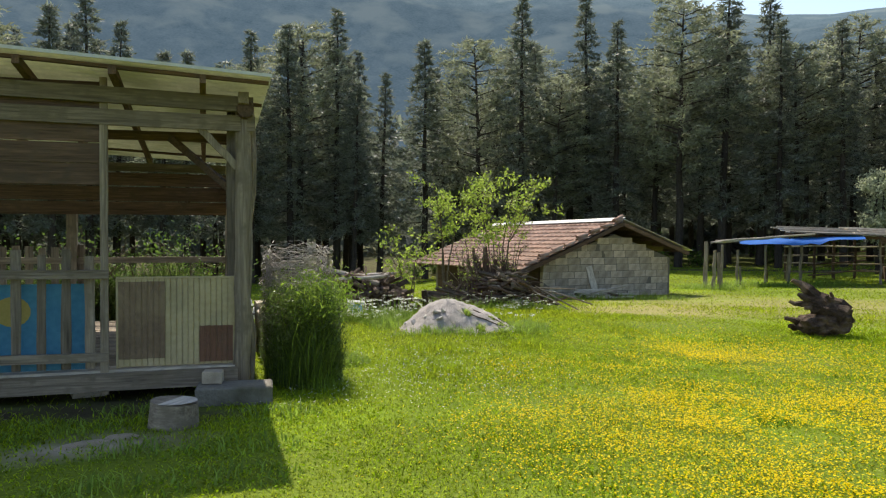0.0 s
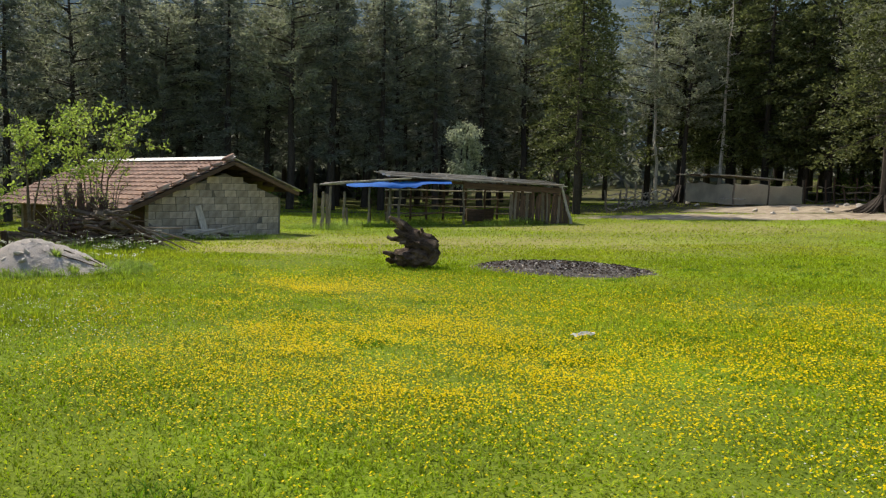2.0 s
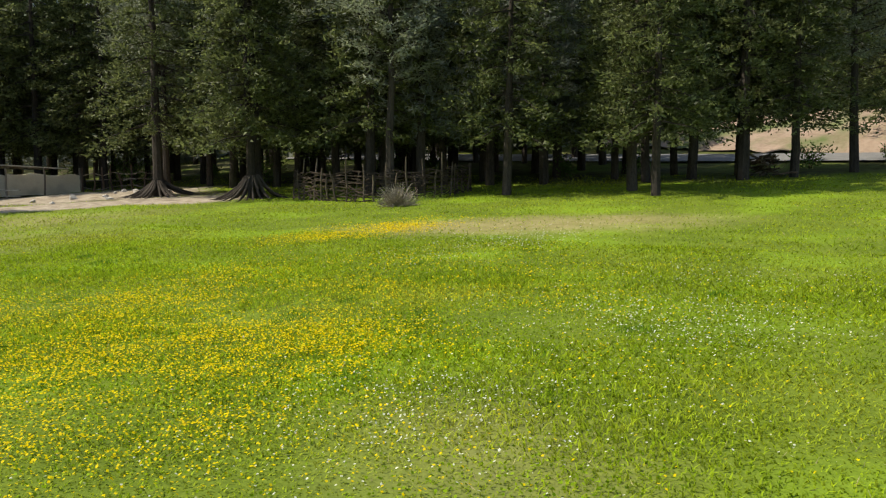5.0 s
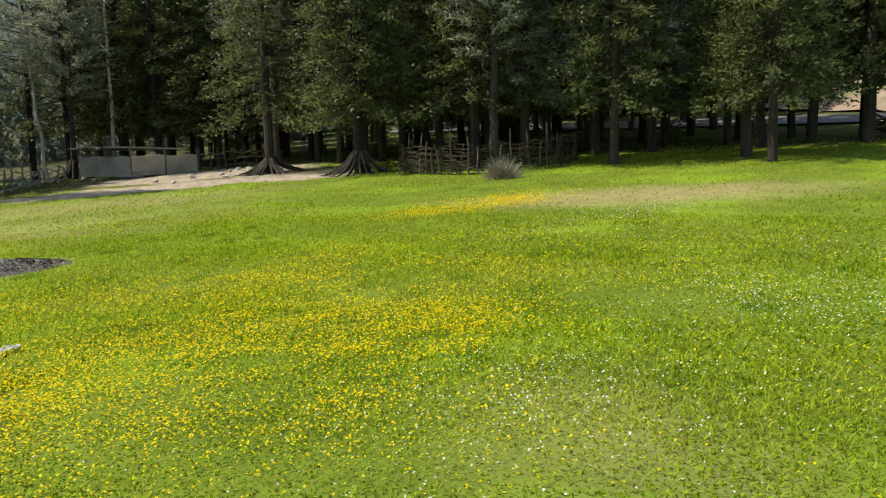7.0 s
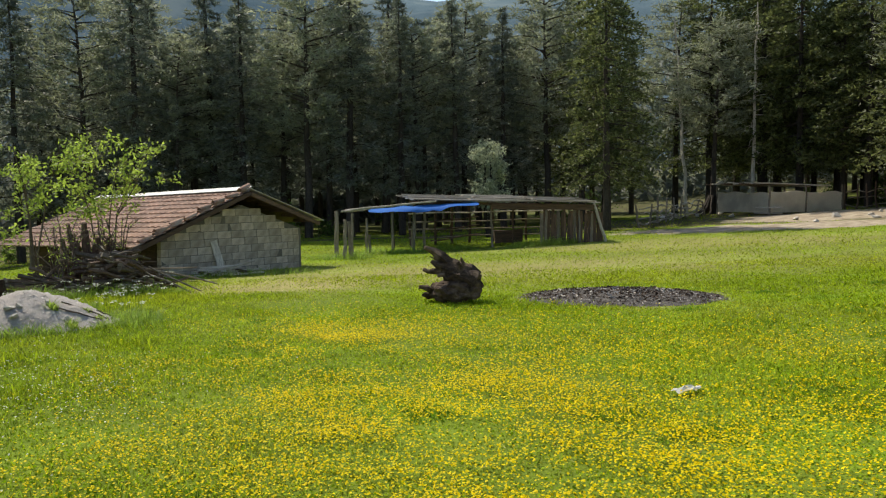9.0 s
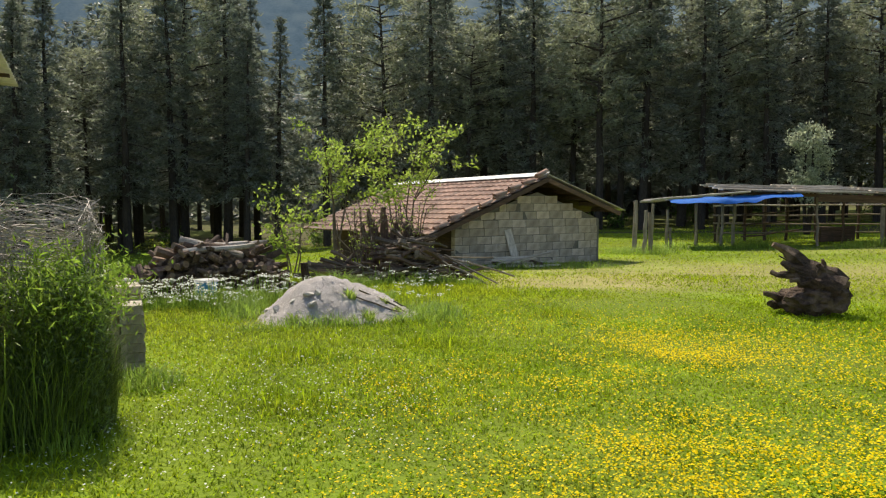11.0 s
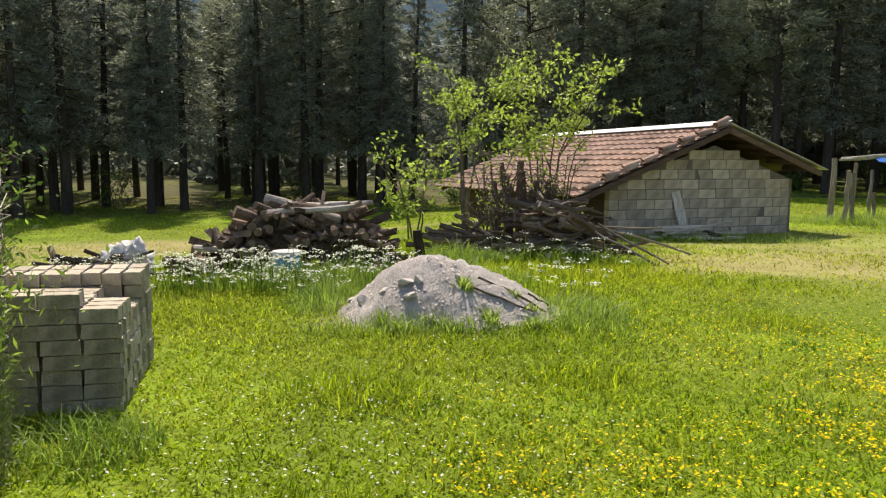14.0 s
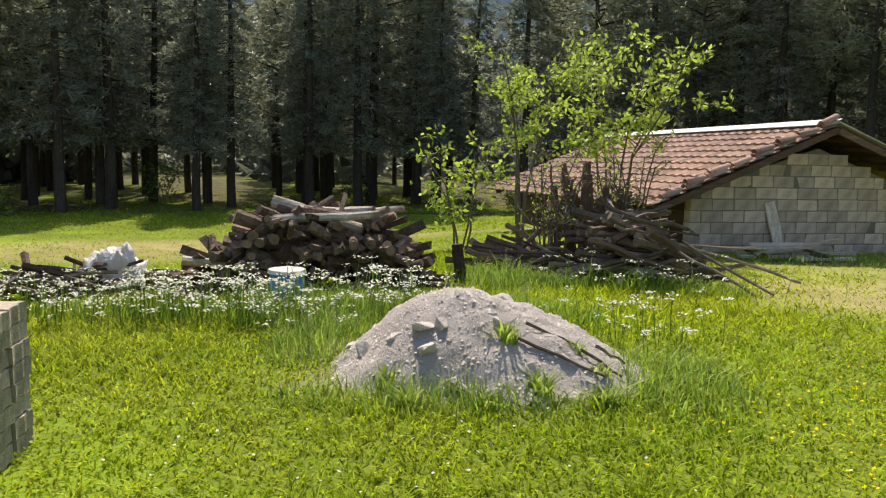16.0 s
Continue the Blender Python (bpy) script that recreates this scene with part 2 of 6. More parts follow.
def bare(x, y):
    """How bare of grass the earth is."""
    b = spot(x, y, 5.05, 14.1, 1.5, 0.95, -14, 0.3, 3)
    b = max(b, spot(x, y, 20.5, 31.5, 8.0, 2.2, -24, 0.3, 5))
    b = max(b, spot(x, y, 26, 36, 6, 4, -20, 0.3, 8))
    b = max(b, spot(x, y, 24.5, 28.0, 3.2, 2.0, -60, 0.3, 9))
    b = max(b, 0.95 * spot(x, y, -3.7, 13.1, 0.95, 0.85, 30, 0.3, 1))
    b = max(b, 0.9 * spot(x, y, -4.45, 5.2, 0.55, 0.28, 40, 0.4, 2))
    u, v = local(x, y, HOUSE, HOUSE_TURN)
    if -0.1 < u < 4.4 and -0.1 < v < 7.3:
        b = 1.0
    return b


def dryness(x, y):
    d = 0.8 * spot(x, y, -0.3, 18.3, 2.6, 1.6, 20, 0.8, 11)
    d = max(d, 0.8 * spot(x, y, -14, 24, 5.5, 1.6, 40, 0.8, 12), 0.6 * spot(x, y, -17, 20, 4, 1.5, 30, 0.8, 13))
    d = max(d, 0.8 * spot(x, y, 19.5, 9.0, 4.5, 2.0, -55, 0.9, 14), 0.5 * spot(x, y, 13, 27, 7, 3.0, -20, 0.9, 15))
    d = max(d, 0.6 * spot(x, y, 4.0, 20.5, 8.5, 3.4, 5, 1.3, 18))
    return max(d, 0.3 * spot(x, y, 4.3, 2.6, 1.2, 0.8, 40, 1.2, 17))


xs = np.concatenate([[-600, -300, -150, -90, -60, -45], np.arange(-36, 46.1, 0.5), [52, 60, 75, 100, 150, 300, 600]])
ys = np.concatenate([[-600, -300, -150, -80, -40, -20, -10, -5], np.arange(-2, 56.1, 0.5), [62, 70, 85, 110, 150, 300, 600, 900]])
verts = [(float(x), float(y), ground_z(float(x), float(y))) for y in ys for x in xs]
nx = len(xs)
faces = [(j * nx + i, j * nx + i + 1, (j + 1) * nx + i + 1, (j + 1) * nx + i) for j in range(len(ys) - 1) for i in range(nx - 1)]
gm = bpy.data.meshes.new("ground")
gm.from_pydata(verts, [], faces)
def wood_or_shade(x, y):
    """1 among the trees, and at the pavilion where littered soil is darkened for shade."""
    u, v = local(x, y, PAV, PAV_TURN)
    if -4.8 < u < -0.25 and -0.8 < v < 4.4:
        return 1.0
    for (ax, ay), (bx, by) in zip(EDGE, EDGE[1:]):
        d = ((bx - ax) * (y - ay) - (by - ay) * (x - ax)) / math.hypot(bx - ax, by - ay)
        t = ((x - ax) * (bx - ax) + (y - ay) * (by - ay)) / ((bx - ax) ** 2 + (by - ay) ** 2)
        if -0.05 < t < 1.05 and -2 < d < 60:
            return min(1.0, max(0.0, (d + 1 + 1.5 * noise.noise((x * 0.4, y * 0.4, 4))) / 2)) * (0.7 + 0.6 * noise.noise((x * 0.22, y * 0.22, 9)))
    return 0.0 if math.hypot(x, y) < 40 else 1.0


for key, fn in (("bare", bare), ("dry", dryness), ("wood", wood_or_shade)):
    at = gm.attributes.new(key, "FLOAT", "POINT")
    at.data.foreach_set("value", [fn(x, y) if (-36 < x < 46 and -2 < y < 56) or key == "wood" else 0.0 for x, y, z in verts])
gm.shade_smooth()
ground = tagged(new("ground", gm), "green meadow with bare earth patches rising towards the woods", "ground", kind="structure")
m = mat("meadow_soil", (0.085, 0.125, 0.012), (0.18, 0.23, 0.024), 0.8, 0.95, 0.8, c3=(0.19, 0.28, 0.02), fine=25, spec=0.1)
nt = m.node_tree
b = nt.nodes["Principled BSDF"]
col = b.inputs["Base Color"].links[0].from_socket
# wood: litter among the trees; at the pavilion its dark brown also paints shade
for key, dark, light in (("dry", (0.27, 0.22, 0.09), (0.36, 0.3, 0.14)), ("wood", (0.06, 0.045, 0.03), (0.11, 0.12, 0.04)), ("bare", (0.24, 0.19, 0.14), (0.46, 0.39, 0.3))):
    a = nt.nodes.new("ShaderNodeAttribute")
    a.attribute_name = key
    n = nt.nodes.new("ShaderNodeTexNoise")
    n.inputs["Scale"].default_value, n.inputs["Detail"].default_value = 2.2, 8
    tc = nt.nodes.new("ShaderNodeTexCoord")
    nt.links.new(tc.outputs["Object"], n.inputs["Vector"])
    r = nt.nodes.new("ShaderNodeValToRGB")
    r.color_ramp.elements[0].color, r.color_ramp.elements[1].color = (*dark, 1), (*light, 1)
    r.color_ramp.elements[0].position, r.color_ramp.elements[1].position = 0.35, 0.65
    nt.links.new(n.outputs["Fac"], r.inputs["Fac"])
    mx = nt.nodes.new("ShaderNodeMix")
    mx.data_type = "RGBA"
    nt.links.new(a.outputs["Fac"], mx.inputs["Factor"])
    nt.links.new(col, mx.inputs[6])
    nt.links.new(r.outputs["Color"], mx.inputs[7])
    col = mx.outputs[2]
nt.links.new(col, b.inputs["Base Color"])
gm.materials.append(m)


# ---- building helpers ----
def part(name, bm, material, parent=None, label="", smooth=False):
    me = bpy.data.meshes.new(name)
    if material.name in GRAINED:
        co = [v.co for v in bm.verts]
        size = [max(c[k] for c in co) - min(c[k] for c in co) for k in range(3)]
        material = GRAINED[material.name][size.index(max(size))]
    bm.to_mesh(me)
    bm.free()
    me.materials.append(material)
    if smooth:
        me.shade_smooth()
    ob = new(name, me)
    if parent:
        ob.parent = parent
    if label:
        tagged(ob, label)
    return ob


def empty(name, x, y, z, turn=0.0):
    ob = new(name)
    ob.matrix_world = pose(x, y, z, 0, 0, turn)
    return ob


def box(bm, p, size, rot=(0, 0, 0), jitter=0.0, bevel=0.0):
    """A box whose centre is p."""
    made = bmesh.ops.create_cube(bm, size=1.0, matrix=pose(*p, *rot) @ Matrix.Diagonal((*size, 1)))["verts"]
    if bevel:
        bmesh.ops.bevel(bm, geom=list({e for v in made for e in v.link_edges}), offset=bevel, segments=1, affect="EDGES")
    elif jitter:
        for v in made:
            v.co += Vector((random.uniform(-jitter, jitter), random.uniform(-jitter, jitter), random.uniform(-jitter, jitter)))
    return bm


def rod(bm, pts, r0, r1=None, seg=7, wob=0.0, cap=True):
    """A tapering tube along the points."""
    r1 = r0 if r1 is None else r1
    pts = [Vector(p) for p in pts]
    rings = []
    for i, p in enumerate(pts):
        d = (pts[min(i + 1, len(pts) - 1)] - pts[max(i - 1, 0)]).normalized()
        a = d.orthogonal().normalized() if not rings else (prev - d * prev.dot(d)).normalized()
        prev = a
        c = d.cross(a)
        r = r0 + (r1 - r0) * i / max(1, len(pts) - 1)
        rings.append([bm.verts.new(p + (a * math.cos(2 * math.pi * k / seg) + c * math.sin(2 * math.pi * k / seg)) * r * (1 + random.uniform(-wob, wob))) for k in range(seg)])
    for q, w in zip(rings, rings[1:]):
        for k in range(seg):
            bm.faces.new((q[k], q[(k + 1) % seg], w[(k + 1) % seg], w[k]))
    if cap:
        bm.faces.new(rings[0][::-1])
        bm.faces.new(rings[-1])
    return bm


def crooked(a, b, n=5, amp=0.03):
    """Points from a to b that stray a little."""
    a, b = Vector(a), Vector(b)
    return [a.lerp(b, i / n) + (Vector((random.uniform(-amp, amp), random.uniform(-amp, amp), random.uniform(-amp, amp))) if 0 < i < n else Vector()) for i in range(n + 1)]


def board(bm, a, b, w, t, up=(0, 0, 1), n=4, wear=0.006):
    """A plank from a to b; w across, t thick along up."""
    a, b, up = Vector(a), Vector(b), Vector(up)
    d = (b - a).normalized()
    side = d.cross(up).normalized()
    top = side.cross(d).normalized()
    rings = []
    for i in range(n + 1):
        c = a.lerp(b, i / n)
        ww, o = w / 2 + random.uniform(-wear, wear), top * random.uniform(-wear, wear) * 0.7
        rings.append([bm.verts.new(c + o + side * x * ww + top * y * t / 2) for x, y in ((-1, -1), (1, -1), (1, 1), (-1, 1))])
    for q, r in zip(rings, rings[1:]):
        for k in range(4):
            bm.faces.new((q[k], q[(k + 1) % 4], r[(k + 1) % 4], r[k]))
    bm.faces.new(rings[0][::-1])
    bm.faces.new(rings[-1])
    return bm


def mesh_of(name, v, f, material, smooth=False):
    me = bpy.data.meshes.new(name)
    v, f = np.asarray(v, np.float32), np.asarray(f, np.int32)
    k = f.shape[1]
    me.vertices.add(len(v))
    me.vertices.foreach_set("co", v.ravel())
    me.loops.add(f.size)
    me.loops.foreach_set("vertex_index", f.ravel())
    me.polygons.add(len(f))
    me.polygons.foreach_set("loop_start", np.arange(0, f.size, k, dtype=np.int32))
    me.update(calc_edges=True)
    me.materials.append(material)
    if smooth:
        me.shade_smooth()
    return me


rng = np.random.default_rng(4)


def shards(base, way, length, width, bend=0.0):
    """One slim triangle a row: base points, directions, lengths and widths, as vertices and faces."""
    way = way / np.linalg.norm(way, axis=1, keepdims=True)
    ref = rng.normal(size=way.shape)
    side = np.cross(way, ref)
    side /= np.linalg.norm(side, axis=1, keepdims=True) + 1e-9
    tip = base + way * length[:, None]
    if bend:
        tip[:, 2] -= bend * length
    v = np.stack([base - side * width[:, None] / 2, base + side * width[:, None] / 2, tip], 1).reshape(-1, 3)
    return v, np.arange(len(v)).reshape(-1, 3)


def leaves(base, way, length, width):
    """One folded diamond leaf a row (two triangles)."""
    way = way / np.linalg.norm(way, axis=1, keepdims=True)
    side = np.cross(way, rng.normal(size=way.shape))
    side /= np.linalg.norm(side, axis=1, keepdims=True) + 1e-9
    mid = base + way * length[:, None] * 0.45
    v = np.stack([base, mid - side * width[:, None] / 2, base + way * length[:, None], mid + side * width[:, None] / 2], 1).reshape(-1, 3)
    n = len(base)
    return v, np.arange(4 * n).reshape(n, 4)


# ---- trees ----
def conifer(name, height, clear, reach, shape, needles, count, tufts, droop, size, label, lean=0.0, blunt=False):
    """A conifer at the origin: a tapering trunk with limbs, and a crown of sprays of needles. shape(s): reach along the crown from its foot (0) to its tip (1)."""
    tree = tagged(new(name), label, "tree")
    bm = bmesh.new()
    r = height * 0.0125
    rod(bm, [(lean * z * z / height + random.uniform(-0.04, 0.04), random.uniform(-0.04, 0.04), z) for z in np.linspace(-0.3, height * 0.97, 9)], r * 1.35, 0.03, 8)
    limbs = bmesh.new()
    base, way, ln, wd = [], [], [], []
    for i in range(count):
        s = (i + random.random()) / count
        z = clear + (height - clear) * s ** 0.9
        az = i * 2.4 + random.uniform(-0.5, 0.5)
        out = reach * shape(s) * random.uniform(0.6, 1.12)
        d = Vector((math.cos(az), math.sin(az), 0))
        tip = Vector((lean * z * z / height, 0, z)) + d * out + Vector((0, 0, -droop * out + random.uniform(-0.15, 0.15)))
        a = Vector((lean * z * z / height, 0, z))
        if out > 0.5 and i % 2 == 0:
            rod(limbs, [a, a.lerp(tip, 0.5) + Vector((0, 0, 0.06 * out)), tip], 0.012 + 0.016 * out, 0.006, 4, cap=False)
        n = max(8, int(1.2 * tufts * (0.35 + out / reach)))
        k = rng.uniform(0.22, 1.03, n) ** 0.75
        p = np.array(a)[None] * (1 - k[:, None]) + np.array(tip)[None] * k[:, None]
        p += rng.normal(size=(n, 3)) * np.array([0.13, 0.13, 0.07]) * (0.4 + out * 0.45)
        w = np.array(d)[None] * 0.7 + rng.normal(size=(n, 3)) * np.array([0.7, 0.7, 0.5]) + np.array([0, 0, 0.1])
        base.append(p), way.append(w)
        lo, hi, w0, w1 = (0.4, 0.85, 0.2, 0.42) if blunt else (0.55, 1.15, 0.14, 0.28)
        ln.append(rng.uniform(lo, hi, n) * size), wd.append(rng.uniform(w0, w1, n) * size)
    part("trunk", bm, M_bark, tree)
    part("branchwork", limbs, M_bark, tree)["kind"] = "stuff"
    v, f = shards(np.concatenate(base), np.concatenate(way), np.concatenate(ln), np.concatenate(wd))
    crown = new("crown", mesh_of("crown", v, f, needles))
    crown.parent = tree
    return tree


def broadleaf(name, x, y, height, spread, stems, leaf_count, leaf, material, label, category="tree", bottom=0.35, r=0.04, dens=1.0, peak=1.0):
    """A small tree or shrub: stems that fork into limbs and twigs, with leaves along the twigs."""
    tree = tagged(empty(name, x, y, ground_z(x, y)), label, category)
    bm = bmesh.new()
    ends = []
    for s in range(stems):
        az = 2 * math.pi * s / stems + random.uniform(-0.6, 0.6)
        d = Vector((math.cos(az), math.sin(az), 0)) * spread
        h = height * random.uniform(0.75, 1.0)
        foot = d.normalized() * 0.12 * random.random() - Vector((0, 0, 0.1))
        mid = d * 0.25 + Vector((0, 0, h * 0.5))
        top = d * random.uniform(0.5, 1.0) * peak + Vector((0, 0, h))
        pts = [foot, foot.lerp(mid, 0.5) + Vector((random.uniform(-.06, .06), random.uniform(-.06, .06), 0)), mid, mid.lerp(top, 0.5) + Vector((random.uniform(-.1, .1), random.uniform(-.1, .1), 0)), top]
        rod(bm, pts, r, 0.008, 6)
        for q in range(7):
            k = random.uniform(bottom, 1.0)
            i = min(3, int(k * 4))
            a = pts[i].lerp(pts[i + 1], k * 4 - i)
            u = Vector((random.uniform(-1, 1), random.uniform(-1, 1), random.uniform(-0.1, 0.55))).normalized() * spread * random.uniform(0.45, 0.95)
            e = a + u
            rod(bm, [a, a.lerp(e, 0.5) + Vector((0, 0, 0.05)), e], 0.35 * r, 0.005, 4, cap=False)
            ends.append((a, e))
            for w in range(2):
                b2 = a.lerp(e, random.uniform(0.4, 0.9))
                e2 = b2 + Vector((random.uniform(-1, 1), random.uniform(-1, 1), random.uniform(-0.3, 0.8))).normalized() * spread * 0.32
                rod(bm, [b2, e2], 0.006, 0.003, 3, cap=False)
                ends.append((b2, e2))
    part("trunk", bm, M_bark if r > 0.03 else M_twig_dark, tree)
    n = leaf_count
    pick = rng.integers(0, len(ends), n)
    A, B = np.array([tuple(a) for a, e in ends])[pick], np.array([tuple(e) for a, e in ends])[pick]
    k = rng.uniform(0.15, 1.05, n)[:, None]
    p = A + (B - A) * k + rng.normal(size=(n, 3)) * 0.05 * dens
    v, f = leaves(p, rng.normal(size=(n, 3)) + np.array([0, 0, 0.2]), rng.uniform(0.6, 1.2, n) * leaf, rng.uniform(0.35, 0.6, n) * leaf)
    crown = new("crown", mesh_of("crown", v, f, material))
    crown.parent = tree
    return tree


SPRUCE = "dark green narrow conifer standing in the wood"
PINE = "grey-green pine with a loose rounded crown"
CEDAR = "broad olive-green conifer with hanging sprays at the wood's edge"
away = (0, -60, 0)
kinds = []
for h in (13.5, 12.0):
    kinds.append(conifer("conifer", h, 2.6, 1.9, lambda s: (1 - s) ** 0.8 + 0.05, M_needles, 130, 46, 0.25, 0.34, SPRUCE))
for h in (12.5, 11.0):
    kinds.append(conifer("pine", h, 4.5, 2.3, lambda s: 0.5 + 0.9 * math.sin(math.pi * min(1, s * 0.85 + 0.12)) * (1 - 0.4 * s) if s < 0.97 else 0.3, M_needles_pine, 95, 62, -0.12, 0.33, PINE, lean=0.03))
for h in (14.5, 13.0):
    kinds.append(conifer("cedar", h, 2.7, 2.9, lambda s: 0.55 + 0.5 * (1 - s) if s < 0.9 else 0.35, M_needles_cedar, 150, 58, 0.3, 0.34, CEDAR, blunt=True))
# plainer trees for the depth of the wood
for h in (12.5, 13.5):
    kinds.append(conifer("conifer", h, 3.0, 2.1, lambda s: (1 - s) ** 0.7 + 0.1, M_needles, 70, 26, 0.25, 0.62, SPRUCE))
templates = kinds[:]
used = [False] * len(kinds)


def plant(kind, x, y, scale=1.0, group=""):
    m = pose(x, y, ground_z(x, y), random.uniform(-1.5, 1.5), random.uniform(-1.5, 1.5), random.uniform(0, 360)) @ Matrix.Scale(scale, 4)
    if not used[kind]:
        used[kind] = True
        templates[kind].matrix_world = m
        ob = templates[kind]
        ob.scale = (scale,) * 3
    else:
        ob = copy_thing(templates[kind], pose(0, 0, 0))
        ob.matrix_world = m
    return tagged(ob, group=group)


planted = []


def clear_of(x, y, gap):
    return all((x - a) ** 2 + (y - c) ** 2 > gap * gap for a, c in planted)


# trees that stand out by themselves
for kind, x, y, sc in ((4, 13.85, 37.2, 0.85), (3, 23.6, 45.4, 1.0), (4, 26.4, 31.8, 1.05), (5, 25.9, 25.2, 1.0), (4, 26.7, 25.6, 0.95), (5, 28.7, 14.4, 0.9), (0, 33.5, 14.9, 1.0), (4, 30.8, 10.0, 0.9),
                       (5, 29.1, 8.6, 0.85), (4, 36.0, 9.0, 0.95), (5, 38.0, 7.4, 1.0), (4, 27.9, 20.4, 1.0), (0, 29.0, 18.6, 1.0), (2, 27.2, 18.9, 0.95)):
    planted.append((x, y))
    plant(kind, x, y, sc, "trees at the wood's edge")
for i in range(9000):
    if len(planted) > 340:
        break
    k = random.randrange(len(EDGE) - 1)
    (ax, ay), (bx, by) = EDGE[k], EDGE[k + 1]
    t = random.random()
    d = Vector((by - ay, -(bx - ax), 0)).normalized()
    deep = random.random() ** 1.3 * 34
    x, y = ax + (bx - ax) * t - d.x * deep, ay + (by - ay) * t - d.y * deep
    if not clear_of(x, y, 2.0 + deep * 0.05) or (40 < y < 58 and abs((x - 25.5) * 0.853 + (y - 42) * 0.522) < 2.3) or (x > 39 and y < 0.34 * x and x < 60):
        continue
    planted.append((x, y))
    if deep > 9:
        kind = random.choice((6, 7))
    elif x < 16:
        kind = random.choice((0, 1, 0, 1, 2, 3))
    else:
        kind = random.choice((4, 5, 4, 5, 0, 2))
    plant(kind, x, y, random.uniform(0.8, 1.12), "trees of the wood")

# far wooded hills; distance haze is put into their blue-green
def hills(name, dist, az0, az1, top, label, seed):
    bm = bmesh.new()
    rows = []
    n = 90
    for j, (q, drop) in enumerate(((0.55, 0.0), (0.75, 0.45), (0.9, 0.8), (1.0, 1.0), (1.25, 0.5))):
        row = []
        for i in range(n + 1):
            az = radians(az0 + (az1 - az0) * i / n)
            h = top(math.degrees(az)) + 0.02 * dist * noise.noise((i * 0.16, seed, j * 0.3)) + 0.012 * dist * noise.noise((i * 0.7, seed, j))
            row.append(bm.verts.new((math.sin(az) * dist * q, math.cos(az) * dist * q, max(-5, h * drop) if drop else -8)))
        rows.append(row)
    for a, c in zip(rows, rows[1:]):
        for i in range(n):
            bm.faces.new((a[i], a[i + 1], c[i + 1], c[i]))
    return tagged(part(name, bm, M_hazed_hill, smooth=True), label, "hill", kind="structure")


hills("backdrop", 900, -85, 100, lambda a: 900 * math.tan(radians(17.0 if a < -8 else max(13.5, 17.0 - 0.25 * (a + 8)))), "wooded mountainside behind the trees, haze put into its blue-green", 2.0)


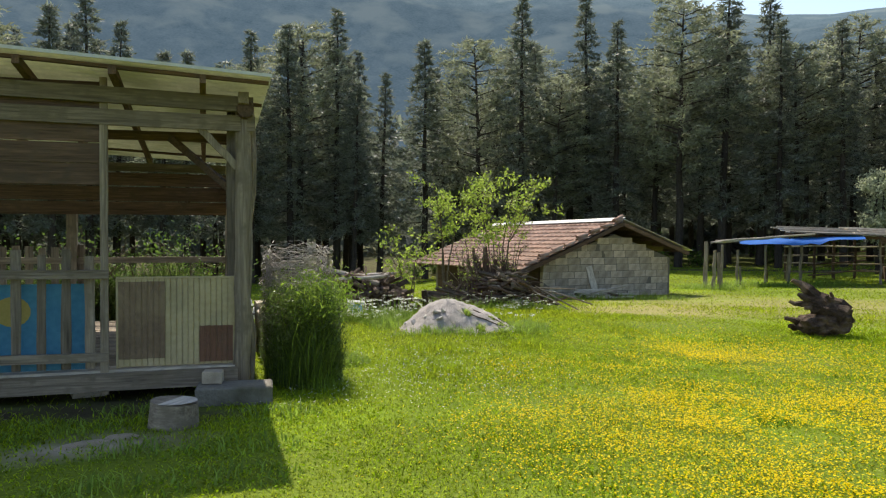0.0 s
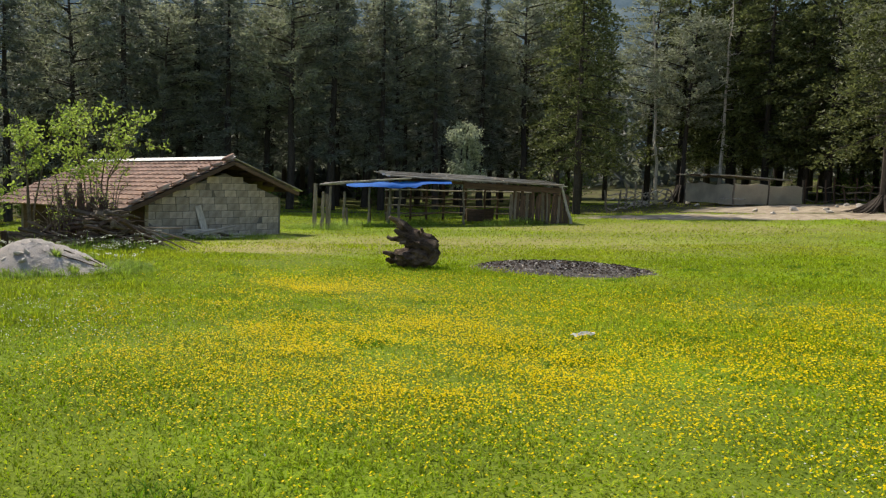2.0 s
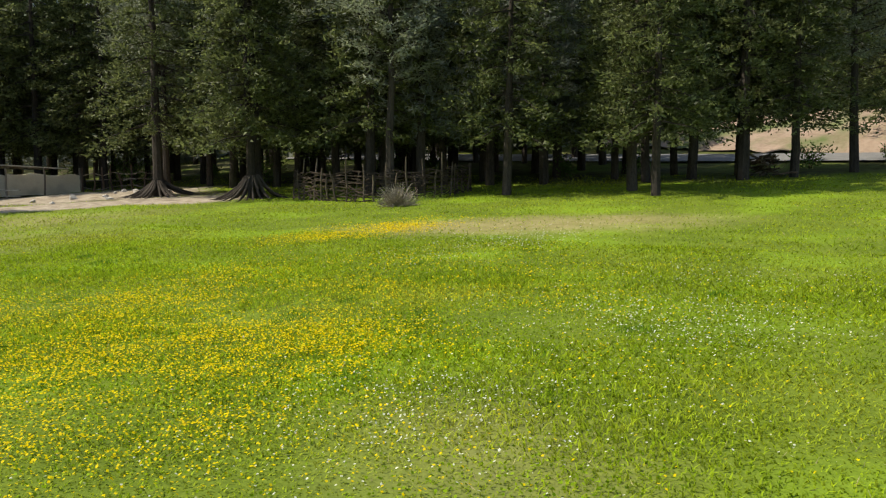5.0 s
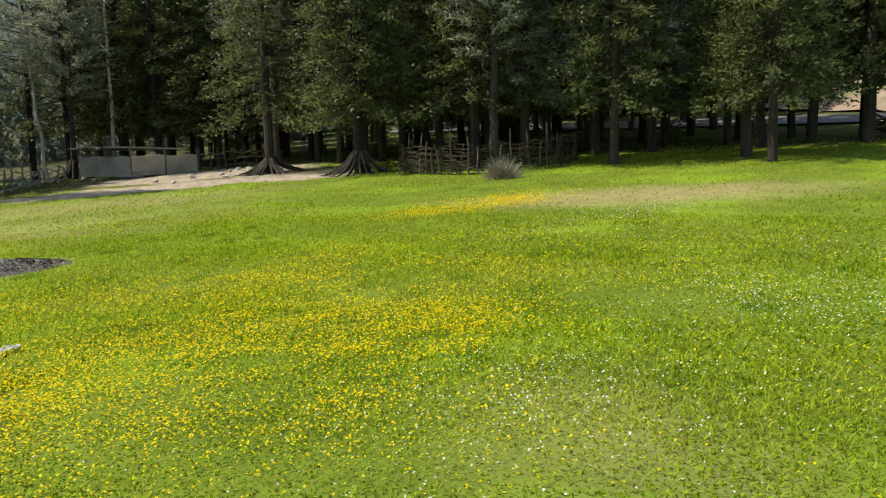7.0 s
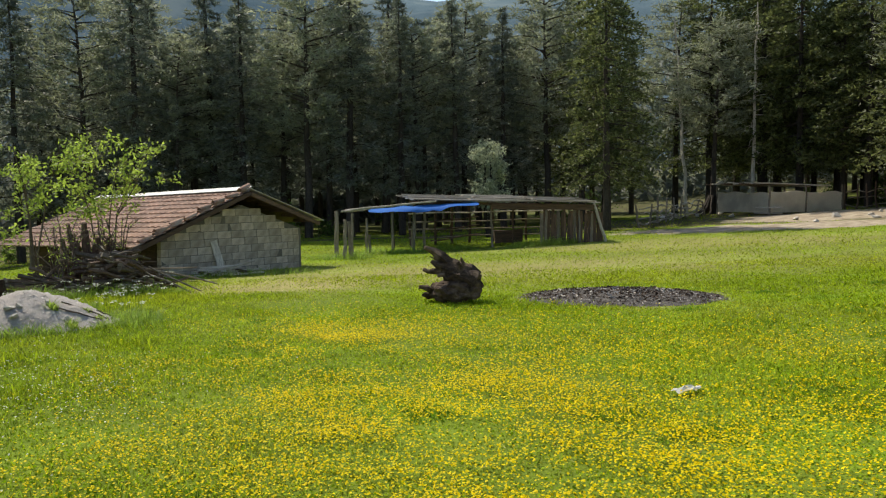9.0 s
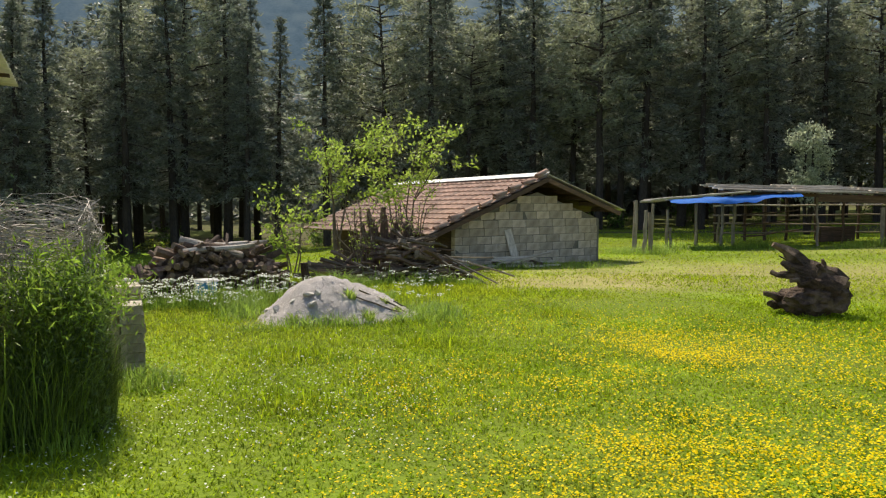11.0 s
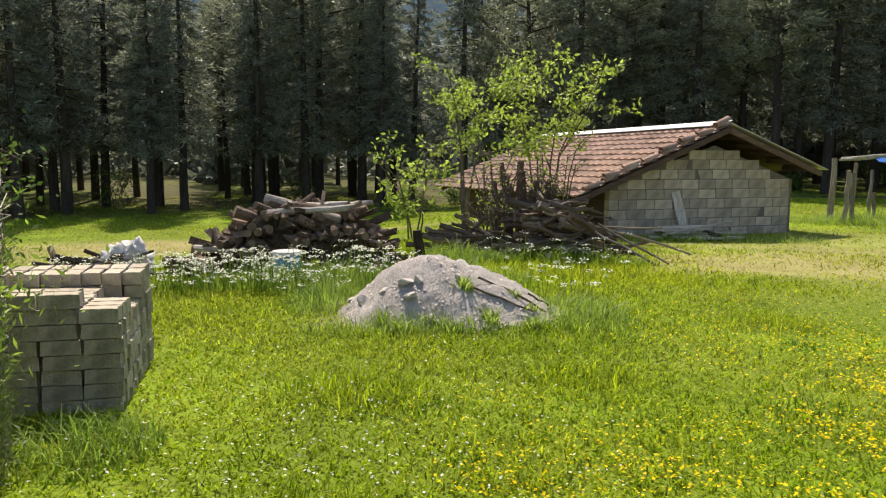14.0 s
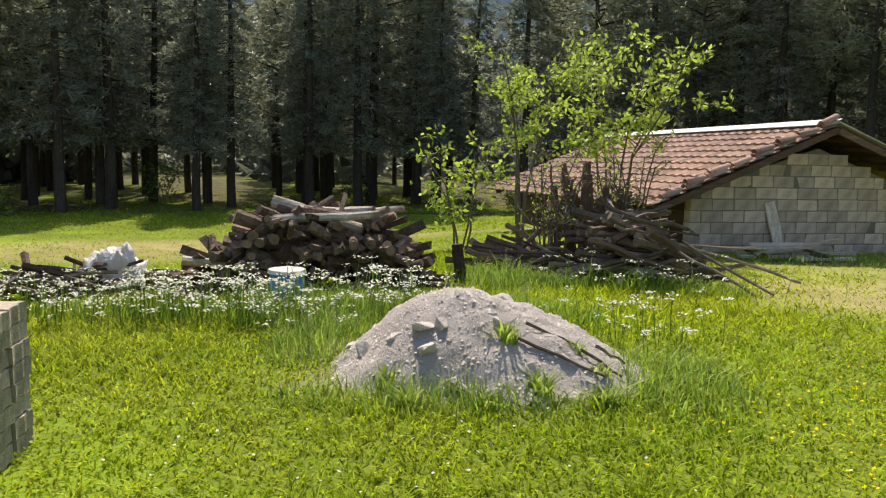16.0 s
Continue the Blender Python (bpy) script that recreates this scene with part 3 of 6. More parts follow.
# ---- pavilion ----
def pavilion():
    pav = tagged(empty("pavilion", *PAV, 0, PAV_TURN), "weathered open timber pavilion on a raised plank floor, corrugated roof", "pavilion")
    W, D, OV = 4.4, 4.3, 0.24
    up = lambda x, y: 3.06 - 0.08 * y - 0.05 * x

    def stick(name, a, b, w, t, m=M_wood, upv=(0, 0, 1), label=""):
        return part(name, board(bmesh.new(), a, b, w, t, upv), m, pav, label)

    # floor
    for i in range(30):
        y = 0.03 + i * (D - 0.06) / 29
        stick("floor_board", (-W, y, 0.285), (0.02, y, 0.295), 0.135, 0.035, M_wood_grey if i < 2 else M_wood)
    stick("floor_beam", (-W, -0.06, 0.17), (-0.05, -0.06, 0.215), 0.05, 0.17, M_wood)
    stick("floor_beam", (0.03, 0, 0.17), (0.03, D, 0.17), 0.07, 0.19, M_wood_dark)
    stick("floor_beam", (-W, D, 0.17), (0, D, 0.17), 0.07, 0.19, M_wood_dark)
    for x in (-W + 0.2, -2.9, -1.5):
        for y in (0.4, 2.2, 4.0):
            part("foundation_stone", box(bmesh.new(), (x, y, 0.03), (0.3, 0.28, 0.14), (0, 0, random.uniform(-20, 20)), 0.03), M_stone, pav)
    # posts
    def post(x, y, r, top, amp=0.015, m=M_wood):
        return part("post", rod(bmesh.new(), crooked((x, y, -0.02), (x, y, top), 8, amp), r * 1.05, r * 0.92, 10, 0.06), m, pav, smooth=True)
    post(0, 0.0, 0.082, 2.95)
    post(0.02, 1.8, 0.085, 3.0, 0.02)
    p2 = rod(bmesh.new(), crooked((0.09, 0.32, 0.0), (0.1, 0.32, 2.95), 10, 0.035), 0.035, 0.03, 7, 0.15)
    part("pole", p2, M_wood, pav, "crooked slim pole")
    for x, y, z0 in ((0, D, 0), (-0.1, 0.16, 0.3), (-W, 0, 0), (-W, D, 0), (-2.2, D, 0.0)):
        part("post", board(bmesh.new(), (x, y, z0), (x, y, up(x, y) - 0.1), 0.14 if y > 1 else 0.1, 0.13 if y > 1 else 0.09, (0, 1, 0)), M_wood, pav)
    part("post", board(bmesh.new(), (-1.29, -0.02, 0.08), (-1.29, -0.02, 3.12), 0.075, 0.06, (0, 1, 0)), M_wood, pav)
    part("post", board(bmesh.new(), (-2.75, -0.02, 0.08), (-2.75, -0.02, 3.12), 0.075, 0.06, (0, 1, 0)), M_wood, pav)
    # front beams and the boarded gable
    stick("beam", (-W, -0.06, 3.02), (0.1, -0.06, 2.92), 0.07, 0.15)
    stick("beam", (-W, -0.03, 2.78), (0.12, -0.03, 2.73), 0.06, 0.15)
    part("beam_end", rod(bmesh.new(), [(0.02, -0.2, 2.86), (0.02, 0.35, 2.85)], 0.085, 0.08, 9), M_wood_dark, pav)
    z = 2.1
    for w in (0.21, 0.2, 0.22, 0.2, 0.16):
        stick("cladding_board", (-W, -0.0, z + w / 2), (-1.3, -0.0, z + w / 2 - 0.01), 0.025, w - 0.012, M_wood_dark)
        z += w
    # far and inner boards under the roof
    z = 1.86
    for w in (0.2, 0.22, 0.2):
        stick("cladding_board", (-W, D - 0.08, z + w / 2), (-0.06, D - 0.08, z + w / 2), 0.025, w - 0.012, M_wood_dark)
        z += w
    z = 1.95
    for w in (0.2, 0.22):
        stick("cladding_board", (-0.02, 2.0, z + w / 2), (-0.02, D - 0.1, z + w / 2), 0.025, w - 0.012, M_wood_dark)
        z += w
    stick("beam", (0, -0.25, 2.96), (0, D + 0.3, 2.62), 0.09, 0.11)
    stick("beam", (-W, D, 2.56), (0.1, D, 2.56), 0.1, 0.12)
    stick("beam", (-W, 2.1, 2.8), (0.0, 2.1, 2.8), 0.09, 0.11, M_wood_dark)
    # braces
    stick("brace", (-0.72, 0.9, 2.66), (-0.06, 0.22, 2.05), 0.05, 0.07, M_wood_dark)
    stick("brace", (-0.45, -0.0, 2.72), (-0.05, 0.0, 2.3), 0.05, 0.07, M_wood)
    stick("brace", (0.0, 1.9, 2.55), (0.0, D - 0.08, 2.05), 0.06, 0.11, M_wood, (1, 0, 0))
    # rafters and roof
    for x in np.arange(-W, 0.1, 0.78):
        stick("rafter", (x + 0.12, -0.56, up(x, -0.56) - 0.06), (x + 0.12, D + 0.42, up(x, D + 0.42) - 0.06), 0.06, 0.08, M_wood_dark)
    for y in (-0.48, 0.5, 1.8, 2.9, 4.1):
        stick("purlin", (-W - 0.1, y, up(-W - 0.1, y) - 0.012), (OV - 0.02, y, up(OV, y) - 0.012), 0.07, 0.03, M_wood_dark)
    n = 420
    v, f = [], []
    for z in (0.02, 0.024):
        for x in (-W - 0.3, OV):
            for i in range(n + 1):
                y = -0.62 + (D + 1.07) * i / n
                v.append((x, y, up(x, y) + z + 0.019 * max(-0.8, min(0.8, 1.5 * math.sin(i * 2 * math.pi / 12)))))
    o = 2 * (n + 1)
    for i in range(n):
        f.append((i, n + 1 + i, n + 2 + i, i + 1))
        f.append((o + i, o + i + 1, o + n + 2 + i, o + n + 1 + i))
        f.append((n + 1 + i, o + n + 1 + i, o + n + 2 + i, n + 2 + i))
    roof = new("roof_sheet", mesh_of("roof_sheet", v, f, M_roof_green))
    roof.parent = pav
    tagged(roof, "pale green corrugated roof sheet")
    # front rail, pickets and panels
    stick("rail", (-W, -0.05, 1.26), (-1.25, -0.05, 1.235), 0.05, 0.085, M_wood)
    stick("rail", (-W, -0.05, 0.46), (-1.25, -0.05, 0.44), 0.05, 0.085, M_wood)
    for i in range(13):
        x = -1.42 - i * 0.215
        stick("picket", (x, 0.0, 0.33), (x + random.uniform(-0.01, 0.01), 0.0, 1.44 + random.uniform(-0.05, 0.05)), 0.085, 0.02, M_wood, (0, 1, 0))
    part("panel", box(bmesh.new(), (-2.1, 0.14, 0.72), (1.25, 0.02, 0.84), bevel=0.004), M_blue_panel, pav, "sky-blue painted panel behind the pickets")
    shape = bmesh.new()
    bmesh.ops.create_circle(shape, cap_ends=True, segments=18, radius=0.16, matrix=pose(-2.12, 0.124, 0.88, 90, 0, 0) @ Matrix.Diagonal((1, 0.9, 1, 1)))
    part("painted_patch", shape, M_yellow, pav, "plain yellow painted patch")
    part("panel_sheet", box(bmesh.new(), (-0.634, 0.062, 0.755), (1.084, 0.014, 0.862), bevel=0.003), M_beige, pav, "ribbed beige board panel")
    for i in range(20):
        x = -1.15 + i * 0.0543
        part("panel_board", box(bmesh.new(), (x, 0.05, 0.755 + random.uniform(-.003, .003)), (0.049, 0.012, 0.864), bevel=0.004), M_beige, pav)
        if i < 8:
            part("stained_board", box(bmesh.new(), (x, 0.041, 0.78 + random.uniform(-.004, .004)), (0.051, 0.006, 0.76)), M_rust_pale, pav)
        elif i > 13:
            part("patch_board", box(bmesh.new(), (x, 0.04, 0.53), (0.051, 0.008, 0.36)), M_rust, pav)
    for x in (-1.185, -0.085):
        part("panel_frame", box(bmesh.new(), (x, 0.05, 0.755), (0.022, 0.03, 0.88), bevel=0.003), M_beige, pav)
    part("panel_frame", box(bmesh.new(), (-0.634, 0.05, 1.196), (1.12, 0.03, 0.022), bevel=0.003), M_beige, pav)
    stick("roof_trim", (-W - 0.3, -0.635, up(-W - 0.3, -0.635) + 0.022), (OV, -0.635, up(OV, -0.635) + 0.022), 0.014, 0.03, M_sheet, (0, 0, 1), "pale metal drip edge")
    for z in (0.42, 1.1):
        part("panel_batten", box(bmesh.new(), (-0.63, 0.075, z), (1.08, 0.03, 0.06)), M_wood_dark, pav)
    # side fence
    stick("rail", (0.06, 0.1, 1.22), (0.06, D, 1.2), 0.04, 0.09, M_wood)
    stick("rail", (0.06, 0.1, 0.52), (0.06, D, 0.5), 0.04, 0.09, M_wood)
    for i in range(26):
        y = 0.25 + i * 0.155
        stick("picket", (0.02, y, 0.32), (0.02, y + random.uniform(-0.012, 0.012), 1.42 + random.uniform(-0.03, 0.03)), 0.1, 0.018, M_wood if i % 5 else M_wood_grey, (1, 0, 0))
    for x in np.arange(-W + 0.1, -2.0, 0.17):
        stick("picket", (x, D + 0.02, 0.32), (x, D + 0.02, 1.4 + random.uniform(-0.03, 0.03)), 0.1, 0.018, M_wood, (0, 1, 0))
    stick("rail", (-W, D - 0.02, 1.2), (0, D - 0.02, 1.2), 0.04, 0.09, M_wood)
    # frayed cord round the side post
    bm = bmesh.new()
    for i in range(14):
        a = Vector((0.11, 1.8 + random.uniform(-0.08, 0.12), 1.78 + random.uniform(-0.08, 0.1)))
        rod(bm, crooked(a, a + Vector((0.04, random.uniform(-0.1, 0.12), random.uniform(-0.35, -0.05))), 4, 0.03), 0.004, 0.003, 3)
    part("cord", bm, M_wire, pav, "frayed pale cord")
    return pav


pavilion()


def stump_seat(x, y):
    bm = bmesh.new()
    rod(bm, [(0, 0, -0.04), (0, 0, 0.1), (0.01, 0, 0.21)], 0.215, 0.195, 18, 0.03)
    ob = tagged(empty("stump_seat", x, y, ground_z(x, y)), "grey sawn tree stump used as a step", "stump")
    part("trunk", bm, M_wood, ob, smooth=False)
    top = bmesh.new()
    bmesh.ops.create_circle(top, cap_ends=True, segments=18, radius=0.19, matrix=pose(0.01, 0, 0.214))
    part("cut_face", top, M_wood_grey, ob)


stump_seat(-4.12, 6.02)
step = tagged(part("concrete_slab", box(bmesh.new(), (0, 0, 0.0), (0.72, 0.4, 0.22), bevel=0.015), M_concrete), "rough grey concrete footing slab under the post", "slab")
step.matrix_world = pose(-4.12, 7.02, 0.06, 0, 0, 28)
blk = tagged(part("concrete_block", box(bmesh.new(), (0, 0, 0), (0.19, 0.16, 0.12), bevel=0.008), M_block), "small concrete block on the footing slab", "block")
blk.matrix_world = pose(-4.34, 6.98, 0.235, 0, 0, 24)


# ---- wire bundle and tall weeds by the pavilion ----
def wire_bundle(x, y):
    ob = tagged(empty("wire_bundle", x, y, 0, PAV_TURN), "tangled grey wire fencing bundle overgrown by tall grass", "wire fencing")
    bm = bmesh.new()
    for i in range(95):
        z = 0.55 + 0.9 * (i / 95) ** 0.7 + random.uniform(-0.03, 0.03)
        w, d = 0.36 * random.uniform(0.8, 1.1), 0.55 * random.uniform(0.85, 1.08)
        a0 = random.uniform(0, 6.28)
        pts = []
        for k in range(19):
            a = a0 + k / 18 * random.uniform(5.2, 6.4)
            pts.append((w * math.copysign(abs(math.cos(a)) ** 0.6, math.cos(a)) + random.uniform(-.05, .05), d * math.copysign(abs(math.sin(a)) ** 0.6, math.sin(a)) + random.uniform(-.05, .05), z + 0.07 * math.sin(a * 2 + i) + random.uniform(-.035, .035)))
        rod(bm, pts, 0.0026, 0.0024, 3, cap=False)
    part("wire", bm, M_wire, ob)["kind"] = "stuff"
    bm = bmesh.new()
    for i in range(110):
        a = 2 * math.pi * i / 110
        px, py = 0.36 * math.copysign(abs(math.cos(a)) ** 0.6, math.cos(a)), 0.55 * math.copysign(abs(math.sin(a)) ** 0.6, math.sin(a))
        rod(bm, crooked((px, py, 0.05), (px + random.uniform(-.05, .05), py + random.uniform(-.05, .05), random.uniform(1.2, 1.42)), 5, 0.025), 0.0025, 0.002, 3, cap=False)
    part("wire_upright", bm, M_wire, ob)["kind"] = "stuff"
    return ob


wire_bundle(-4.24, 8.6)


def blade_mass(n, place, height, width, lean=0.35, bend=0.25):
    """Bent blades of two triangles and a tip: vertices and faces. place: n x 3 feet."""
    az = rng.uniform(0, 2 * np.pi, n)
    out = np.stack([np.cos(az), np.sin(az), np.zeros(n)], 1)
    side = np.stack([-np.sin(az), np.cos(az), np.zeros(n)], 1)
    ln = rng.uniform(0.2, 1.0, n)[:, None] * lean * height[:, None]
    mid = place + out * ln * 0.4 + np.array([0, 0, 1.0]) * height[:, None] * 0.6
    tip = place + out * ln * (1 + bend) + np.array([0, 0, 1.0]) * height[:, None] * rng.uniform(0.75, 1.0, n)[:, None]
    w = side * width[:, None] / 2
    v = np.stack([place - w, place + w, mid + w * 0.8, mid - w * 0.8, tip], 1).reshape(-1, 3)
    i = np.arange(n)[:, None] * 5
    f = np.concatenate([i + [[0, 1, 2]], i + [[0, 2, 3]], i + [[3, 2, 4]]], 0)
    return v, f


def weed_clump(name, x, y, rx, ry, n, h, label, turn=0.0, material=M_tall, width=0.008):
    a, r = rng.uniform(0, 2 * np.pi, n), np.sqrt(rng.uniform(0, 1, n))
    c, s_ = math.cos(radians(turn)), math.sin(radians(turn))
    u, w = np.cos(a) * r * rx, np.sin(a) * r * ry
    px, py = u * c - w * s_, u * s_ + w * c
    feet = np.stack([px, py, np.array([ground_z(x + p, y + q) - ground_z(x, y) for p, q in zip(px, py)]) - 0.02], 1)
    v, f = blade_mass(n, feet, rng.uniform(0.45, 1.0, n) * h * (1.1 - 0.6 * r ** 2), rng.uniform(0.6, 1.4, n) * width, 0.45 if h > 0.6 else 1.1)
    ob = new(name, mesh_of(name, v, f, material))
    ob.matrix_world = pose(x, y, ground_z(x, y))
    return tagged(ob, label, "weeds", kind="stuff")


# shade and sun are painted here: darkened weeds, brighter green for their tops
weed_clump("tall_weeds", -4.0, 8.3, 0.4, 0.66, 12000, 1.05, "dense tall weeds growing through the wire bundle, green darkened for shade", PAV_TURN, M_weed_shaded, 0.0042)
weed_clump("tall_weeds", -4.0, 8.25, 0.42, 0.68, 900, 1.25, "grass tops brightened for sunlight above the shade-darkened weeds", PAV_TURN, M_tall, 0.008)
weed_clump("tall_weeds", -3.7, 7.95, 0.25, 0.4, 500, 0.4, "tall green weeds beside the wire bundle", PAV_TURN, M_tall, 0.007)
weed_clump("weeds", -4.0, 9.35, 0.35, 0.4, 600, 0.24, "green weeds at the foot of the paver stack")


# ---- paver stack ----
def paver_stack():
    st = tagged(empty("paver_stack", -4.24, 9.9, 0, 33), "stepped stack of wavy-edged beige concrete paving blocks", "paving blocks")
    LX, LY, LZ = 0.212, 0.118, 0.083
    bm = bmesh.new()
    out = [(-.5, -.5), (-.25, -.42), (0, -.5), (.25, -.42), (.5, -.5), (.44, 0), (.5, .5), (.25, .42), (0, .5), (-.25, .42), (-.5, .5), (-.44, 0)]
    lo = [bm.verts.new((x * (LX - .008), y * (LY - .006), -(LZ - .006) / 2)) for x, y in out]
    hi = [bm.verts.new((x * (LX - .008) * .97, y * (LY - .006) * .95, (LZ - .006) / 2)) for x, y in out]
    bm.faces.new(hi), bm.faces.new(lo[::-1])
    for k in range(12):
        bm.faces.new((lo[k], lo[(k + 1) % 12], hi[(k + 1) % 12], hi[k]))
    me = bpy.data.meshes.new("paver")
    bm.to_mesh(me), bm.free()
    me.materials.append(M_paver)
    NX, NY = 5, 6
    for i in range(9):
        for j in range(2):
            for k in range(8):
                if k < 6 and 0 < i < 8 and j == 0:
                    continue
                ob = new("paver", me)
                ob.parent = st
                ob.matrix_local = pose(-LY * (i + 0.5) + 0.01 + random.uniform(-.008, .008), LY * 6 + LX * (j + 0.5) + 0.03 + random.uniform(-.012, .012), LZ * (k + 0.5) - 0.01, random.uniform(-.8, .8), random.uniform(-.8, .8), 90 + random.uniform(-4, 4))
    for i in range(NX):
        for j in range(NY):
            top = 7
            if j == 0:
                top = 7 if i == 0 else 8
            if j == 1 and i > 0:
                top = 8
            if j in (3, 4, 5):
                top = 6 if i == 0 else 7
            for k in range(top):
                if i > 0 and j > 0 and k < top - 2 and j < NY - 1:
                    continue
                ob = new("paver", me)
                ob.parent = st
                ob.matrix_local = pose(-LX * (i + 0.5) + random.uniform(-.014, .014), LY * (j + 0.5) + random.uniform(-.008, .008), LZ * (k + 0.5) - 0.01, random.uniform(-.8, .8), random.uniform(-.8, .8), random.uniform(-4, 4))
    return st


# ---- sand heap ----
HEAP, HEAP_TURN = (-3.5, 13.1), 27


def heap_z(u, w):
    """Height of the heap over its own plan: steep and domed on one flank, a long thin tail on the other."""
    a = math.atan2(w, u + 0.16)
    tail = 0.5 + 0.5 * math.cos(a)
    rim = (0.98 + 0.34 * tail ** 2) * (1 + 0.1 * noise.noise((math.cos(a) * 2, math.sin(a) * 2, 7)))
    q = min(1.15, math.hypot(u + 0.16, w * 1.12) / rim)
    dome = 0.5 + 0.5 * math.cos(math.pi * min(1, q) ** 1.3)
    cone = max(0.0, 1 - q ** 1.2)
    z = 0.5 * (dome * (1 - 0.65 * tail) + cone * 0.65 * tail) - 0.05 * q
    edge = min(1.0, 3 * max(0.0, 1.1 - q))
    return z + edge * (0.045 * noise.noise((u * 3, w * 3, 2)) + 0.022 * noise.noise((u * 9, w * 9, 5)) + 0.012 * noise.noise((u * 24, w * 24, 1)))


def on_heap(u, w):
    c, s_ = math.cos(radians(HEAP_TURN)), math.sin(radians(HEAP_TURN))
    return HEAP[0] + u * c - w * s_, HEAP[1] + u * s_ + w * c


def sand_heap():
    n = 96
    v = [(-1.4 + 2.9 * i / n, -1.3 + 2.6 * k / n) for k in range(n + 1) for i in range(n + 1)]
    f = [(k * (n + 1) + i, k * (n + 1) + i + 1, (k + 1) * (n + 1) + i + 1, (k + 1) * (n + 1) + i) for k in range(n) for i in range(n)]
    ob = tagged(new("sand_heap", mesh_of("sand_heap", [(u, w, heap_z(u, w)) for u, w in v], f, M_sand, True)), "heap of greyish sand and gravel with broken stones on the grass", "sand heap", kind="stuff")
    ob.matrix_world = pose(*HEAP, 0.0, 0, 0, HEAP_TURN)
    # loose gravel over it
    gv, gf = [], []
    for i in range(4200):
        a, q = random.uniform(0, 6.28), random.random() ** 0.55
        u, w = -0.05 + 1.12 * q * math.cos(a), 0.98 * q * math.sin(a)
        z = heap_z(u, w)
        if z < -0.03:
            continue
        x, y = on_heap(u, w)
        r = random.choice((0.005, 0.006, 0.007, 0.008, 0.009, 0.012)) * random.uniform(0.8, 1.3)
        o = len(gv)
        gv += [(x + r, y, z), (x - r * 0.6, y + r, z), (x - r * 0.6, y - r, z), (x, y, z + r * 0.8)]
        gf += [(o, o + 1, o + 3), (o + 1, o + 2, o + 3), (o + 2, o, o + 3)]
    tagged(new("gravel", mesh_of("gravel", gv, gf, M_gravel)), "small loose gravel over the sand heap", "gravel", kind="stuff")


sand_heap()


def rock(x, y, z, r, label, rot=None, flat=0.7):
    """A broken stone: the hull of a few points, so that its faces are flat and its edges sharp."""
    bm = bmesh.new()
    for i in range(13):
        d = Vector((random.gauss(0, 1), random.gauss(0, 1), random.gauss(0, 1))).normalized() * r * random.uniform(0.8, 1.15)
        bm.verts.new((d.x * 1.15, d.y * 0.85, d.z * flat))
    bmesh.ops.convex_hull(bm, input=bm.verts)
    bmesh.ops.bevel(bm, geom=bm.edges[:], offset=r * 0.05, segments=1, affect="EDGES")
    ob = tagged(part("rock", bm, M_stone), label, "rock")
    ob.matrix_world = pose(x, y, z, *(rot or (random.uniform(-25, 25), random.uniform(-25, 25), random.uniform(0, 360))))
    return ob


LR = "broken pale grey stone lying in the sand heap"
for u, w, r in ((-0.78, -0.2, 0.09), (-0.6, -0.3, 0.06), (-0.4, -0.33, 0.11), (-0.3, -0.36, 0.08), (-0.38, -0.52, 0.1), (-0.24, -0.68, 0.1), (-0.5, -0.72, 0.06), (-0.62, -0.66, 0.05), (0.02, -0.34, 0.06), (0.12, 0.22, 0.1), (-0.2, -0.14, 0.05), (0.2, -0.62, 0.07), (0.4, -0.72, 0.08), (-0.86, 0.05, 0.06), (-0.05, -0.78, 0.07)):
    x, y = on_heap(u, w)
    rock(x, y, heap_z(u, w) + 0.1 * r, 0.82 * r, LR, None, 0.7)
for (u0, w0), (u1, w1) in (((0.12, -0.42), (0.62, -0.55)), ((0.2, -0.28), (0.5, -0.3)), ((0.52, -0.36), (0.74, -0.5)), ((0.66, -0.16), (0.84, -0.2))):
    (x0, y0), (x1, y1) = on_heap(u0, w0), on_heap(u1, w1)
    tagged(part("stick", rod(bmesh.new(), crooked((x0, y0, heap_z(u0, w0) + 0.025), (x1, y1, heap_z(u1, w1) + 0.02), 4, 0.008), 0.011, 0.008, 5), M_twig_dark), "dark dry stick on the sand heap", "stick")


# ---- log pile ----
def log_mesh(length, r, seg=8):
    bm = bmesh.new()
    rod(bm, crooked((-length / 2, 0, 0), (length / 2, 0, 0), 4, 0.12 * r + 0.01), r * 1.05, r * 0.85, seg, 0.14)
    for f in bm.faces:
        f.material_index = 1 if len(f.verts) == seg else 0
    me = bpy.data.meshes.new("log")
    bm.to_mesh(me), bm.free()
    me.materials.append(M_log), me.materials.append(M_cut)
    return me


